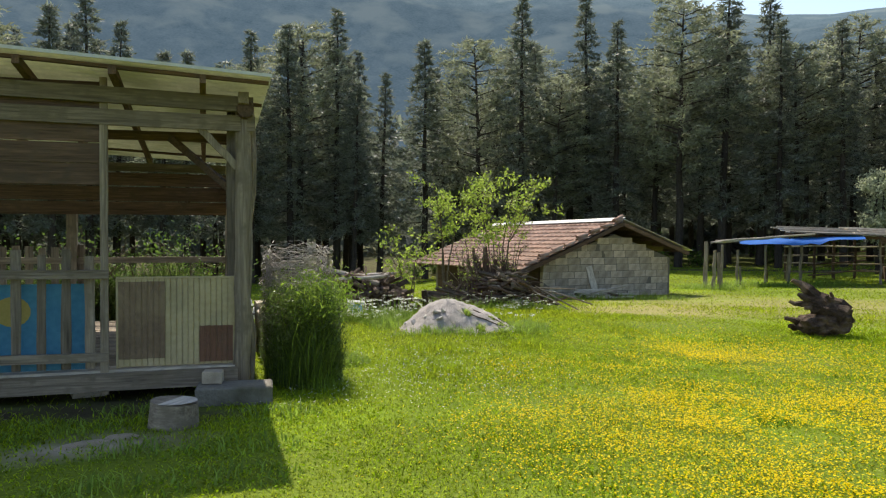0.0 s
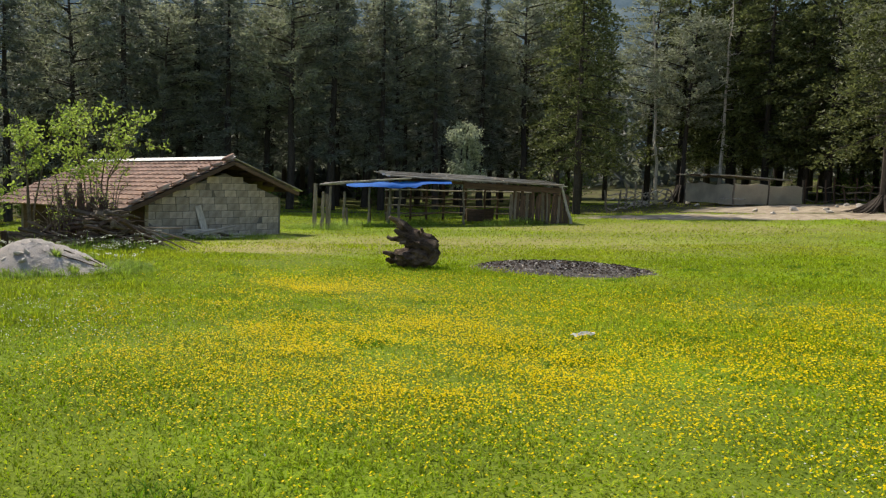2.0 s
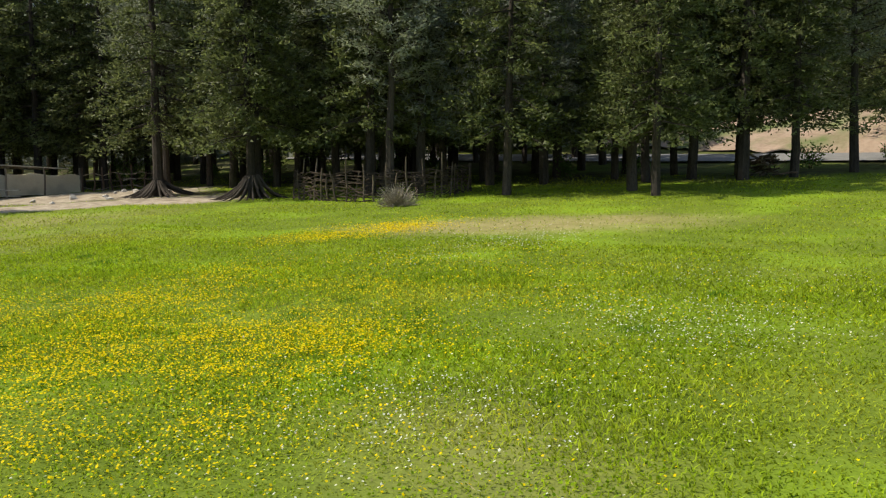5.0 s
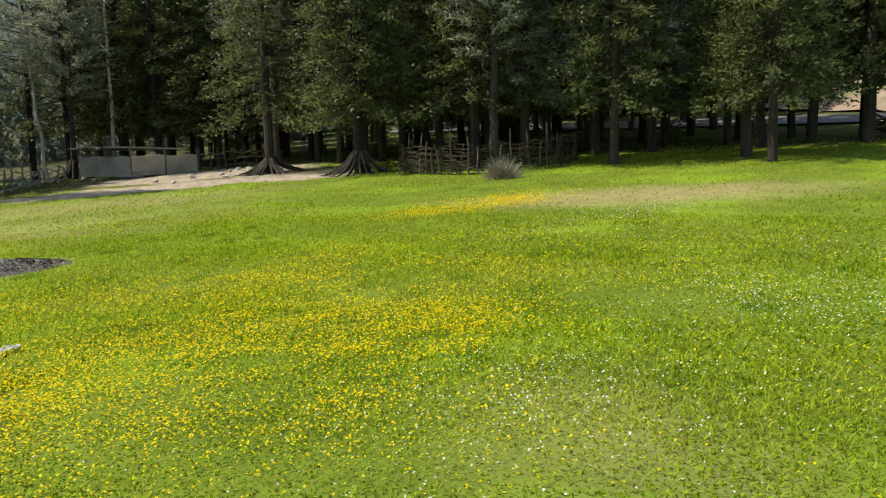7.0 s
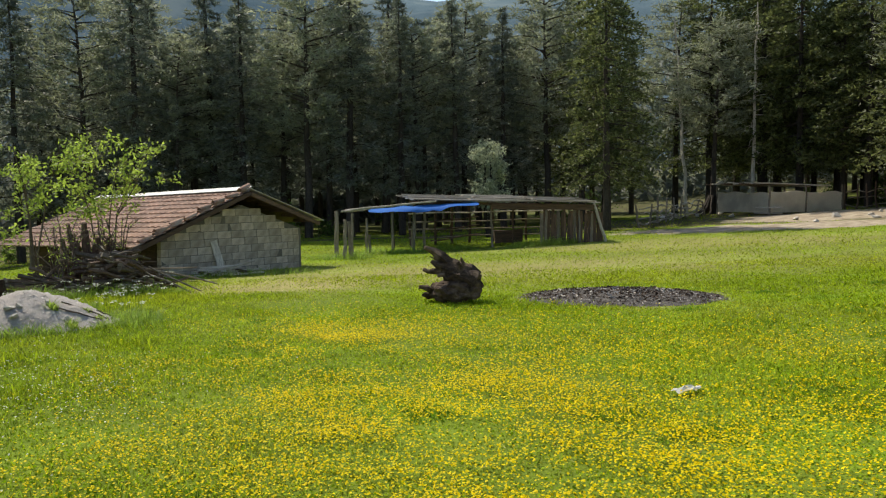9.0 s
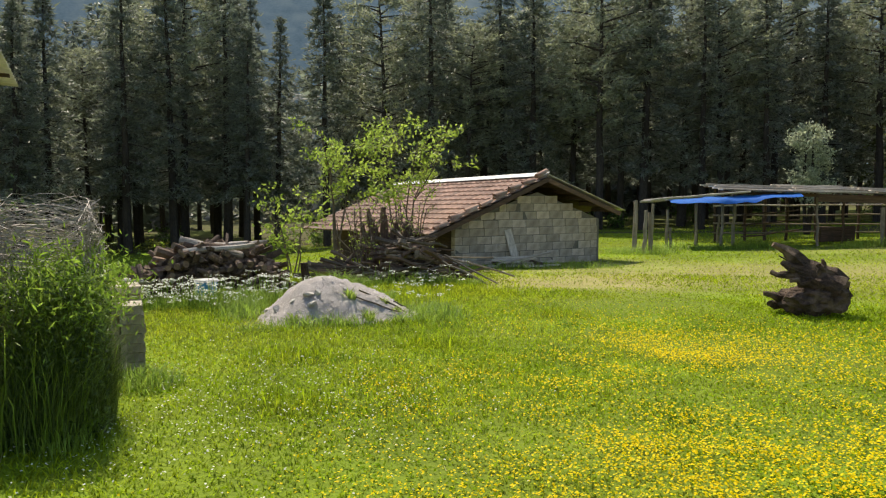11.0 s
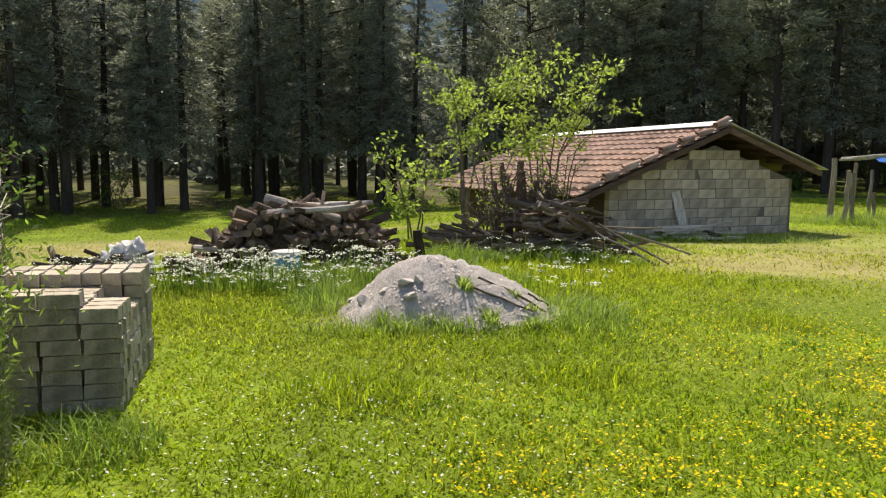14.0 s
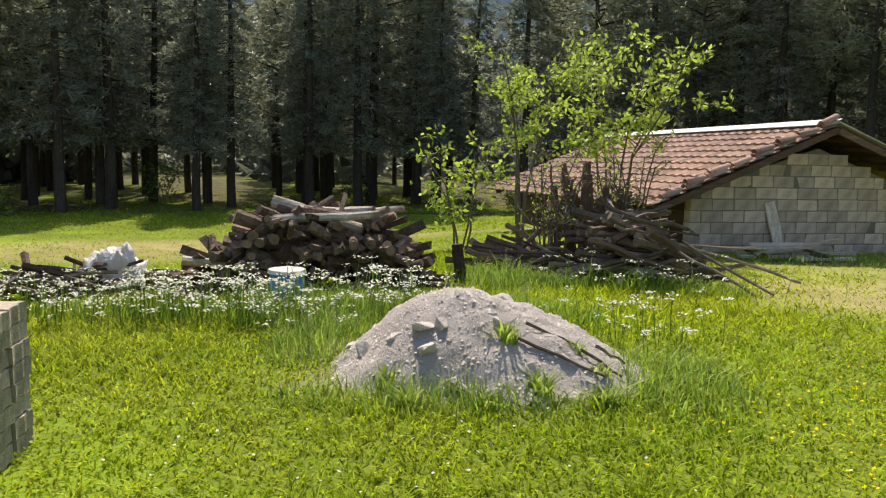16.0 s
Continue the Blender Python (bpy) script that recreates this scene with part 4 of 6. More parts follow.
PALE = []
for i in range(4):
    me = log_mesh(random.uniform(0.8, 1.25), random.uniform(0.04, 0.06))
    me.materials[0] = M_log_pale
    PALE.append(me)
LOGS = [log_mesh(random.uniform(0.45, 0.95), random.uniform(0.035, 0.085)) for i in range(9)] + [log_mesh(random.uniform(0.8, 1.15), random.uniform(0.03, 0.045)) for i in range(4)]
SPLIT = []
for i in range(6):
    bm = bmesh.new()
    r, ln = random.uniform(0.035, 0.062), random.uniform(0.45, 0.85)
    rows = []
    for x in (-ln / 2, 0, ln / 2):
        rows.append([bm.verts.new((x, r * p + random.uniform(-.01, .01), r * q + random.uniform(-.01, .01))) for p, q in ((-1, -.4), (.9, -.5), (.5, .5), (-.3, .8))])
    for a, c in zip(rows, rows[1:]):
        for k in range(4):
            bm.faces.new((a[k], a[(k + 1) % 4], c[(k + 1) % 4], c[k]))
    bm.faces.new(rows[0][::-1]), bm.faces.new(rows[-1])
    me = bpy.data.meshes.new("log")
    bm.to_mesh(me), bm.free()
    me.materials.append(M_log)
    SPLIT.append(me)


def log_pile(x, y, turn, length, height, depth, n, label, slope=0.6):
    pile = tagged(empty("log_pile", x, y, ground_z(x, y), turn), label, "firewood")
    made = 0
    while made < n:
        u, w, q = random.uniform(-1, 1), random.uniform(-1, 1), random.random()
        top = height * max(0.0, 1 - abs(u + 0.12) ** 2.6) ** 0.8 * (1 - 0.35 * w * w)
        if top < 0.08:
            continue
        z = 0.05 + (top - 0.05) * q ** 0.6
        me = random.choice(LOGS[:9] + SPLIT * 3) if random.random() < 0.85 else random.choice(LOGS)
        ob = new("log", me)
        ob.parent = pile
        across = random.random() < 0.5
        ob.matrix_local = pose(u * length / 2, w * depth / 2 * (1.05 - 0.6 * q), z, random.uniform(0, 360), random.gauss(0, 19), (90 if across else 0) + random.gauss(0, 42))
        made += 1
    # paler logs laid along the top of the heap
    for i in range(7 if height > 0.5 else 2):
        ob = new("log", random.choice(PALE))
        ob.parent = pile
        u = random.uniform(-0.5, 0.35)
        ob.matrix_local = pose(u * length / 2, random.uniform(-0.35, 0.3), height * (1 - abs(u) ** 3.6) ** 0.8 - 0.05, random.uniform(0, 360), random.gauss(0, 8), random.gauss(0, 24))
    return pile


log_pile(-6.2, 15.55, 28, 2.0, 0.8, 0.85, 285, "heap of dark split firewood and crooked logs in the grass")
log_pile(-7.05, 14.85, 28, 0.9, 0.42, 0.5, 44, "low end heap of old dark logs")


def brush_pile(x, y, turn, length, height, n, label):
    pile = tagged(empty("brush_pile", x, y, ground_z(x, y), turn), label, "brushwood")
    for i in range(n):
        u = random.gauss(0, 0.36)
        u = max(-1, min(1, u))
        z = 0.06 + height * (1 - abs(u)) * random.random() ** 0.7
        ln = random.uniform(0.45, 1.2)
        az, tilt = random.gauss(0.1, 0.55), random.gauss(-0.08, 0.22)
        d = Vector((math.cos(az) * math.cos(tilt), math.sin(az) * math.cos(tilt), math.sin(tilt))) * ln / 2
        c = Vector((u * length / 2, random.gauss(0, 0.28), z))
        r = random.uniform(0.014, 0.055)
        a, b2 = c - d, c + d
        a.z, b2.z = max(0.01, a.z), max(0.01, b2.z)
        part("branch", rod(bmesh.new(), crooked(a, b2, 4, 0.035), r, r * 0.6, 5), random.choice((M_log, M_twig_dark, M_twig_dark, M_wood_dark, M_wood)), pile)
    return pile


bp = brush_pile(-3.5, 17.45, 25, 1.75, 0.78, 130, "tangled heap of dark cut branches and poles by the shed")
for a, b2, r in (((0.2, -0.3, 0.55), (1.75, -0.5, 0.1), 0.022), ((0.35, -0.45, 0.45), (1.1, -0.95, 0.02), 0.022), ((0.5, -0.35, 0.5), (1.3, -0.9, 0.03), 0.02), ((-0.3, -0.2, 0.5), (1.45, -0.2, 0.42), 0.018)):
    part("pole", rod(bmesh.new(), crooked(a, b2, 4, 0.02), r, r * 0.7, 6), M_wood, bp)
brush_pile(-4.8, 17.6, 15, 1.3, 0.3, 30, "low scatter of dead branches between the firewood and the brush heap")
ST = tagged(empty("leaning_slabs", -4.15, 18.2, ground_z(-4.15, 18.2), 25), "bunch of dark split slabs standing upright by the brush heap", "wood slabs")
for i in range(13):
    x = -0.35 + i * 0.06 + random.uniform(-0.03, 0.03)
    h = random.uniform(0.95, 1.5) * (1 - abs(x) * 0.8)
    part("slab", board(bmesh.new(), (x, random.uniform(-.12, .12), -0.05), (x + random.gauss(0, 0.09), random.uniform(-.12, .12), h), 0.08, 0.03, (0, 1, 0.01), 4, 0.012), M_wood_dark, ST)
ob = tagged(part("wood_post", rod(bmesh.new(), crooked((0, 0, -0.1), (-0.06, 0, 0.4), 4, 0.01), 0.07, 0.06, 8, 0.1), M_stump), "short charred post standing behind the sand heap", "post")
ob.matrix_world = pose(-5.0, 16.2, ground_z(-5.0, 16.2))

# bucket with a lid among the flowers
bk = tagged(empty("bucket", -5.75, 14.1, ground_z(-5.75, 14.1)), "blue plastic bucket with a pale lid among white flowers", "bucket")
part("body", rod(bmesh.new(), [(0, 0, -0.02), (0, 0, 0.3)], 0.13, 0.15, 18), M_blue_panel, bk, smooth=True)
part("lid", rod(bmesh.new(), [(0, 0, 0.3), (0, 0, 0.33)], 0.17, 0.16, 18), M_plastic, bk, "pale worn lid")

# scrap heap with a plastic bag
sc = brush_pile(-8.81, 14.41, 15, 1.5, 0.34, 52, "low heap of dark scrap branches beside a plastic bag")
bm = bmesh.new()
bmesh.ops.create_icosphere(bm, subdivisions=4, radius=1.0)
for v in bm.verts:
    p = v.co.copy()
    v.co = Vector((p.x * 0.36, p.y * 0.26, p.z * 0.36 + 0.24)) * (1 + 0.35 * noise.noise(p * 1.6) + 0.2 * noise.noise(p * 4.5) + 0.12 * noise.noise(p * 9))
bag = tagged(part("plastic_bag", bm, M_plastic, smooth=True), "crumpled whitish translucent plastic bag on the grass", "plastic bag")
bag.matrix_world = pose(-8.69, 15.0, ground_z(-8.69, 15.0) - 0.05)


# ---- block shed ----
def block_shed():
    hs = tagged(empty("block_shed", *HOUSE, -0.2, HOUSE_TURN), "low grey concrete-block shed with a red clay tile roof", "shed")
    L, D, CH = 4.28, 7.1, 0.187
    RX = 2.33
    top_l, top_r, apex = 1.02, 1.07, 1.86
    # core walls with mortar showing in the joints
    def gable(y0, y1, name):
        bm = bmesh.new()
        prof = [(0.02, -0.15), (L - 0.02, -0.15), (L - 0.02, top_r), (RX, apex - 0.12), (0.02, top_l)]
        a, c = [bm.verts.new((x, y0, z)) for x, z in prof], [bm.verts.new((x, y1, z)) for x, z in prof]
        bm.faces.new(a), bm.faces.new(c[::-1])
        for k in range(5):
            bm.faces.new((a[k], c[k], c[(k + 1) % 5], a[(k + 1) % 5]))
        bmesh.ops.recalc_face_normals(bm, faces=bm.faces)
        return part(name, bm, M_mortar, hs)
    wall = gable(-0.013, 0.17, "gable_wall")
    gable(D - 0.17, D - 0.02, "gable_wall")
    part("side_wall", box(bmesh.new(), (L - 0.09, D / 2, top_r / 2 - 0.1), (0.15, D - 0.36, top_r + 0.1)), M_block, hs)
    part("side_wall", box(bmesh.new(), (0.09, D / 2, top_l / 2 - 0.1), (0.15, D - 0.36, top_l + 0.1)), M_wood_dark, hs)
    # blocks of the front wall
    meshes = []
    for w in (0.395, 0.195):
        bm = box(bmesh.new(), (0, 0, 0), (w - 0.006, 0.17, CH - 0.01), bevel=0.007)
        me = bpy.data.meshes.new("block")
        bm.to_mesh(me), bm.free()
        me.materials.append(M_block)
        meshes.append(me)
    k = 0
    while k < 14:
        z = -0.03 + CH * (k + 0.5)
        zt = z + CH / 2
        if zt <= top_l + 0.06:
            x0, x1 = 0.0, L
        else:
            x0 = (zt - top_l) / (apex - top_l) * RX - 0.02
            x1 = L - (zt - top_r) / (apex - top_r) * (L - RX) + 0.02
        if x1 - x0 < 0.2:
            break
        x = x0
        if k % 2:
            ob = new("block", meshes[1])
            ob.parent, ob.matrix_local = wall, pose(x + 0.098, 0.06, z, 0, 0, 0)
            x += 0.2
        while x + 0.3 < x1:
            ob = new("block", meshes[0])
            ob.parent, ob.matrix_local = wall, pose(x + 0.198, 0.062 + random.uniform(-.009, .009), z + random.uniform(-.003, .003), random.uniform(-.8, .8), random.uniform(-.7, .7), random.uniform(-1, 1))
            x += 0.4
        if x + 0.1 < x1:
            ob = new("block", meshes[1])
            ob.parent, ob.matrix_local = wall, pose(x + 0.098, 0.06, z)
        k += 1
    # roof: deck, rafters, tiles on one slope and a metal sheet on the other
    zl = lambda x: 2.13 - (RX - x) * 0.404
    zr = lambda x: 2.13 - (x - RX) * 0.36
    sag = lambda y: -0.02 * y
    Y0, Y1 = -0.42, D + 0.25
    def slab(name, x0, x1, zf, thick, y0, y1, m, label=""):
        bm = bmesh.new()
        v = [bm.verts.new((x, y, zf(x) + sag(y) + t)) for t in (-thick, 0) for x, y in ((x0, y0), (x1, y0), (x1, y1), (x0, y1))]
        for q in ((3, 2, 1, 0), (4, 5, 6, 7), (0, 1, 5, 4), (1, 2, 6, 5), (2, 3, 7, 6), (3, 0, 4, 7)):
            bm.faces.new([v[i] for i in q])
        return part(name, bm, m, hs, label)
    slab("roof_deck", -0.82, RX - 0.01, lambda x: zl(x) - 0.05, 0.02, Y0 + 0.04, Y1, M_wood_dark)
    slab("roof_deck", RX + 0.01, 4.6, lambda x: zr(x) - 0.05, 0.02, Y0 + 0.04, Y1, M_wood_dark)
    slab("roof_sheet", RX - 0.02, 4.72, lambda x: zr(x) + 0.012, 0.012, Y0 - 0.06, Y1, M_sheet, "pale grey metal roof sheet")
    slab("ridge_cap", RX - 0.2, RX + 0.03, lambda x: zl(x) + 0.065, 0.012, Y0 - 0.02, Y1, M_sheet, "whitish metal ridge cap")
    for y in (Y0 + 0.0, 1.2, 3.0, 4.8, 6.6):
        part("rafter", board(bmesh.new(), (-0.84, y, zl(-0.84) + sag(y) - 0.1), (RX, y, zl(RX) + sag(y) - 0.1), 0.05, 0.1), M_wood_dark, hs)
        part("rafter", board(bmesh.new(), (RX, y, zr(RX) + sag(y) - 0.12), (4.6, y, zr(4.6) + sag(y) - 0.12), 0.05, 0.1), M_wood_dark, hs)
    for i in range(5):
        x = 0.1 + i * 0.5
        part("purlin", board(bmesh.new(), (x, Y0, zl(x) - 0.12), (x, 0.3, zl(x) - 0.12), 0.07, 0.08), M_wood_dark, hs)
        x = RX + 0.3 + i * 0.42
        part("purlin", board(bmesh.new(), (x, Y0, zr(x) - 0.13), (x, 0.3, zr(x) - 0.13), 0.07, 0.08), M_wood_dark, hs)
    # tiles
    TW, TL = 0.25, 0.29
    bm = bmesh.new()
    sect = [(-0.5, 0.0), (-0.36, 0.022), (-0.22, 0.004), (0.0, 0.0), (0.22, 0.004), (0.36, 0.022), (0.5, 0.006)]
    a = [bm.verts.new((-TL / 2 - 0.03, y * TW, z - 0.002)) for y, z in sect]
    c = [bm.verts.new((TL / 2, y * TW, z - 0.036)) for y, z in sect]
    lo = [bm.verts.new((-TL / 2 - 0.03, y * TW, z - 0.032)) for y, z in sect]
    for k in range(6):
        bm.faces.new((a[k], c[k], c[k + 1], a[k + 1]))
        bm.faces.new((a[k], a[k + 1], lo[k + 1], lo[k]))
    bmesh.ops.recalc_face_normals(bm, faces=bm.faces)
    bmesh.ops.translate(bm, vec=(0, 0, 0.03), verts=bm.verts)
    tile = bpy.data.meshes.new("tile")
    bm.to_mesh(tile)
    tile.materials.append(M_tile)
    tilt = -math.degrees(math.atan(0.404))
    run = TL * math.cos(radians(tilt))
    rows_n = int((RX + 0.85) / run)
    rest_v, rest_f = [], []
    tv, tf = [v.co.copy() for v in bm.verts], [[v.index for v in f.verts] for f in bm.faces]
    bm.free()
    made = 0
    deck = tagged(new("tiled_slope"), "slope of weathered red clay tiles")
    deck.parent = hs
    for j in range(int((Y1 - Y0) / (TW - 0.005))):
        for i in range(rows_n + 1):
            x = -0.76 + i * run
            y = Y0 + 0.1 + j * (TW - 0.005)
            if x > RX - 0.03:
                continue
            m4 = pose(x, y, zl(x) + sag(y) - 0.02 + random.uniform(0, 0.008), 0, tilt + random.gauss(0, 0.7), random.gauss(0, 1.2))
            if made < 300:
                ob = new("tile", tile)
                ob.parent, ob.matrix_local = deck, m4
                made += 1
            else:
                o = len(rest_v)
                rest_v += [m4 @ v for v in tv]
                rest_f += [[o + q for q in f] for f in tf]
    me = bpy.data.meshes.new("tiles")
    me.from_pydata(rest_v, [], rest_f)
    me.materials.append(M_tile)
    ob = tagged(new("tiles", me), kind="stuff")
    ob.parent = deck
    # verge tiles: pairs of half-round tiles stepping up the gable edge
    bm = bmesh.new()
    for sh in (0.0, 0.016):
        rings = [[bm.verts.new((x, (0.075 - sh) * math.cos(math.pi * k / 7), (0.07 - sh) * math.sin(math.pi * k / 7) * g)) for k in range(8)] for x, g in ((-0.17, 1.15), (0.17, 0.85))]
        for k in range(7):
            bm.faces.new((rings[0][k], rings[0][k + 1], rings[1][k + 1], rings[1][k]))
        if sh == 0.0:
            outer = rings
        else:
            for k in range(7):
                bm.faces.new((outer[0][k], outer[0][k + 1], rings[0][k + 1], rings[0][k]))
    bmesh.ops.recalc_face_normals(bm, faces=bm.faces)
    verge = bpy.data.meshes.new("verge_tile")
    bm.to_mesh(verge), bm.free()
    verge.materials.append(M_tile)
    for i in range(8):
        x = -0.62 + i * 0.4
        for lift in (0.04, 0.095) if i % 3 else (0.05,):
            ob = new("verge_tile", verge)
            ob.parent, ob.matrix_local = deck, pose(x + random.uniform(-0.04, 0.04), Y0 + random.uniform(-0.02, 0.05), zl(x) + lift, random.uniform(-6, 6), tilt + random.uniform(-4, 9), random.uniform(-9, 9))
    return hs


block_shed()
ob = tagged(part("leaning_plank", board(bmesh.new(), (0, 0, 0), (-0.16, 0.16, 0.82), 0.19, 0.03, (0, 1, 0.1)), M_wood_grey), "grey wide plank leaning against the block wall", "plank")
c, s_ = math.cos(radians(HOUSE_TURN)), math.sin(radians(HOUSE_TURN))
ob.matrix_world = pose(HOUSE[0] + 1.6 * c + 0.19 * s_, HOUSE[1] + 1.6 * s_ - 0.19 * c, ground_z(-2, 22) - 0.02, 0, 0, HOUSE_TURN)
pl = tagged(empty("plank_heap", -1.95, 21.3, ground_z(-1.95, 21.3), 25), "loose pale planks lying on short logs by the wall", "planks")
for a, b2, w in (((-0.55, 0.1, 0.17), (0.5, 0.15, 0.19), 0.14), ((-0.7, -0.05, 0.05), (0.4, 0.0, 0.06), 0.16), ((-0.45, 0.2, 0.21), (0.35, 0.18, 0.23), 0.13), ((0.1, -0.2, 0.05), (0.95, -0.15, 0.07), 0.15), ((-0.5, -0.15, 0.1), (0.75, -0.1, 0.34), 0.1), ((0.2, 0.25, 0.08), (1.1, 0.1, 0.12), 0.14), ((-0.6, 0.3, 0.06), (0.3, 0.35, 0.06), 0.15)):
    part("plank", board(bmesh.new(), a, b2, w, 0.035), M_wood_grey, pl)
for x in (-0.4, 0.5):
    part("support", rod(bmesh.new(), [(x, -0.2, 0.06), (x, 0.4, 0.07)], 0.075, 0.07, 8), M_log, pl)
paver_stack()


# ---- animal shed of poles ----
def G(x, y):
    return ground_z(x, y)


def pole_shed():
    sh = tagged(empty("pole_shed", 7.0, 31.5, 0.0), "open pole shed with grey slab roof and torn blue tarpaulin", "shed")
    W_ = lambda x, y, z: (x - 7.0, y - 31.5, z)

    def pole(name, a, b, r=0.05, m=M_wood):
        return part(name, rod(bmesh.new(), crooked(W_(*a), W_(*b), 5, 0.03), r, r * 0.85, 7, 0.06), m, sh)
    for x, y, h in ((3.95, 31.0, 1.66), (4.35, 31.2, 1.6), (6.9, 30.9, 1.5), (8.9, 30.7, 1.35), (10.2, 30.6, 1.3), (4.2, 33.8, 1.75), (5.2, 33.8, 1.7), (5.9, 33.8, 1.7), (6.6, 33.8, 1.65), (7.6, 33.8, 1.6), (9.0, 33.8, 1.6), (10.4, 33.8, 1.55), (8.0, 32.2, 1.35), (3.3, 32.1, 1.35)):
        pole("post", (x, y, G(x, y) - 0.1), (x + random.uniform(-.06, .06), y, h), random.uniform(0.04, 0.06), M_wood if y < 32 else M_wood_dark)
    pole("post", (11.2, 30.5, G(11, 30) - 0.1), (10.75, 30.6, 1.4), 0.06, M_wood_grey)
    for z in (0.2, 0.48, 0.8, 1.15):
        pole("rail", (4.1, 33.75, z - 0.1 + random.uniform(-.05, .05)), (10.5, 33.75, z - 0.05), 0.03, M_wood if z < 1 else M_wood_grey)
    for z in (0.2, 0.55, 0.9):
        pole("rail", (4.6, 31.1, z - 0.12), (7.0, 33.7, z), 0.028, M_wood_dark)
    for i in range(19):
        x = 8.75 + i * 0.13
        part("slab", board(bmesh.new(), W_(x, 30.75, G(x, 30.7) - 0.05), W_(x + random.uniform(-.05, .05), 30.72, 1.12 + random.uniform(-.12, .1)), 0.115, 0.03, (0, 1, 0.01), 4, 0.01), M_wood_dark if i % 5 else M_wood, sh)
    part("side_board", board(bmesh.new(), W_(11.0, 32.2, 0.5), W_(10.9, 30.8, 0.5), 1.2, 0.04, (1, 0, 0)), M_wood_dark, sh)
    part("beam", board(bmesh.new(), W_(3.8, 30.85, 1.53), W_(10.9, 30.6, 1.29), 0.1, 0.1), M_wood_dark, sh)
    part("beam", board(bmesh.new(), W_(3.8, 33.8, 1.75), W_(10.9, 33.8, 1.55), 0.1, 0.1), M_wood_dark, sh)
    part("fascia", board(bmesh.new(), W_(6.8, 30.62, 1.33), W_(10.7, 30.5, 1.24), 0.03, 0.2), M_wood_dark, sh)
    for i in range(34):
        y = 30.4 + (i % 12) * 0.3 + random.uniform(-.05, .05)
        x0 = 3.7 + random.uniform(-.15, .3) + (i // 12) * 2.4
        x1 = min(11.0, x0 + random.uniform(2.2, 3.2))
        z = lambda x: 1.71 - (x - 3.8) * 0.034 + (i // 12) * 0.03 - 0.12 + (y - 30.4) * 0.065
        part("roof_slab", board(bmesh.new(), W_(x0, y, z(x0) + random.uniform(0, .04)), W_(x1, y + random.uniform(-.1, .1), z(x1) + random.uniform(0, .05)), 0.26, 0.04, (0, 0, 1), 4, 0.022), M_wood_grey if i % 4 else M_wood, sh)
    # tarpaulin and its poles
    v, f = [], []
    for i in range(15):
        for j in range(9):
            x, y = 2.2 + 4.0 * i / 14, 29.4 + 2.6 * j / 8 + 0.35 * i / 14
            drop = (0.07 + 0.16 * (i / 9 if i < 10 else 0.35)) * (1 - j / 2) if j < 2 else 0.0
            v.append(W_(x, y + (0.25 if j == 0 else 0.0), 1.26 + 0.26 * i / 14 + 0.04 * noise.noise((x * 1.6, y * 1.6, 3)) - drop * (1 + 0.5 * noise.noise((x * 3, j, 1)))))
    for i in range(14):
        for j in range(8):
            a = i * 9 + j
            f.append((a, a + 9, a + 10, a + 1))
    t = new("tarpaulin", mesh_of("tarpaulin", v, f, M_blue, True))
    t.parent = sh
    tagged(t, "bright blue sagging tarpaulin")
    for y in (29.5, 30.6):
        pole("pole", (1.4, y - 0.4, 1.27), (4.6, y + 0.3, 1.55), 0.035, M_wood_grey)
    pole("pole", (1.2, 28.6, 1.25), (3.4, 32.1, 1.4), 0.035, M_wood_grey)
    return sh


pole_shed()
for i, (x, y, h, r) in enumerate(((0.98, 28.0, 1.55, 0.075), (1.22, 27.2, 1.25, 0.06), (1.42, 27.6, 1.2, 0.055), (1.52, 28.6, 1.45, 0.05), (2.15, 30.4, 1.25, 0.05), (2.3, 30.4, 0.65, 0.05), (3.2, 31.4, 1.5, 0.045), (4.05, 32.4, 1.0, 0.045))):
    z = G(x, y)
    ob = tagged(part("fence_post", rod(bmesh.new(), crooked((0, 0, -0.1), (random.uniform(-.05, .05), 0, h), 5, 0.02), r, r * 0.85, 8, 0.08), M_wood), "weathered rough pen post standing in the grass", "post", "posts of the pen")
    ob.matrix_world = pose(x, y, z)

# wooden trough inside the pole shed
tr = tagged(part("trough", box(bmesh.new(), (0, 0, 0.35), (1.1, 0.5, 0.5), jitter=0.05), M_wood_dark), "dark wooden feed trough under the pole roof", "trough")
tr.matrix_world = pose(8.0, 32.9, G(8, 32.9) - 0.1)


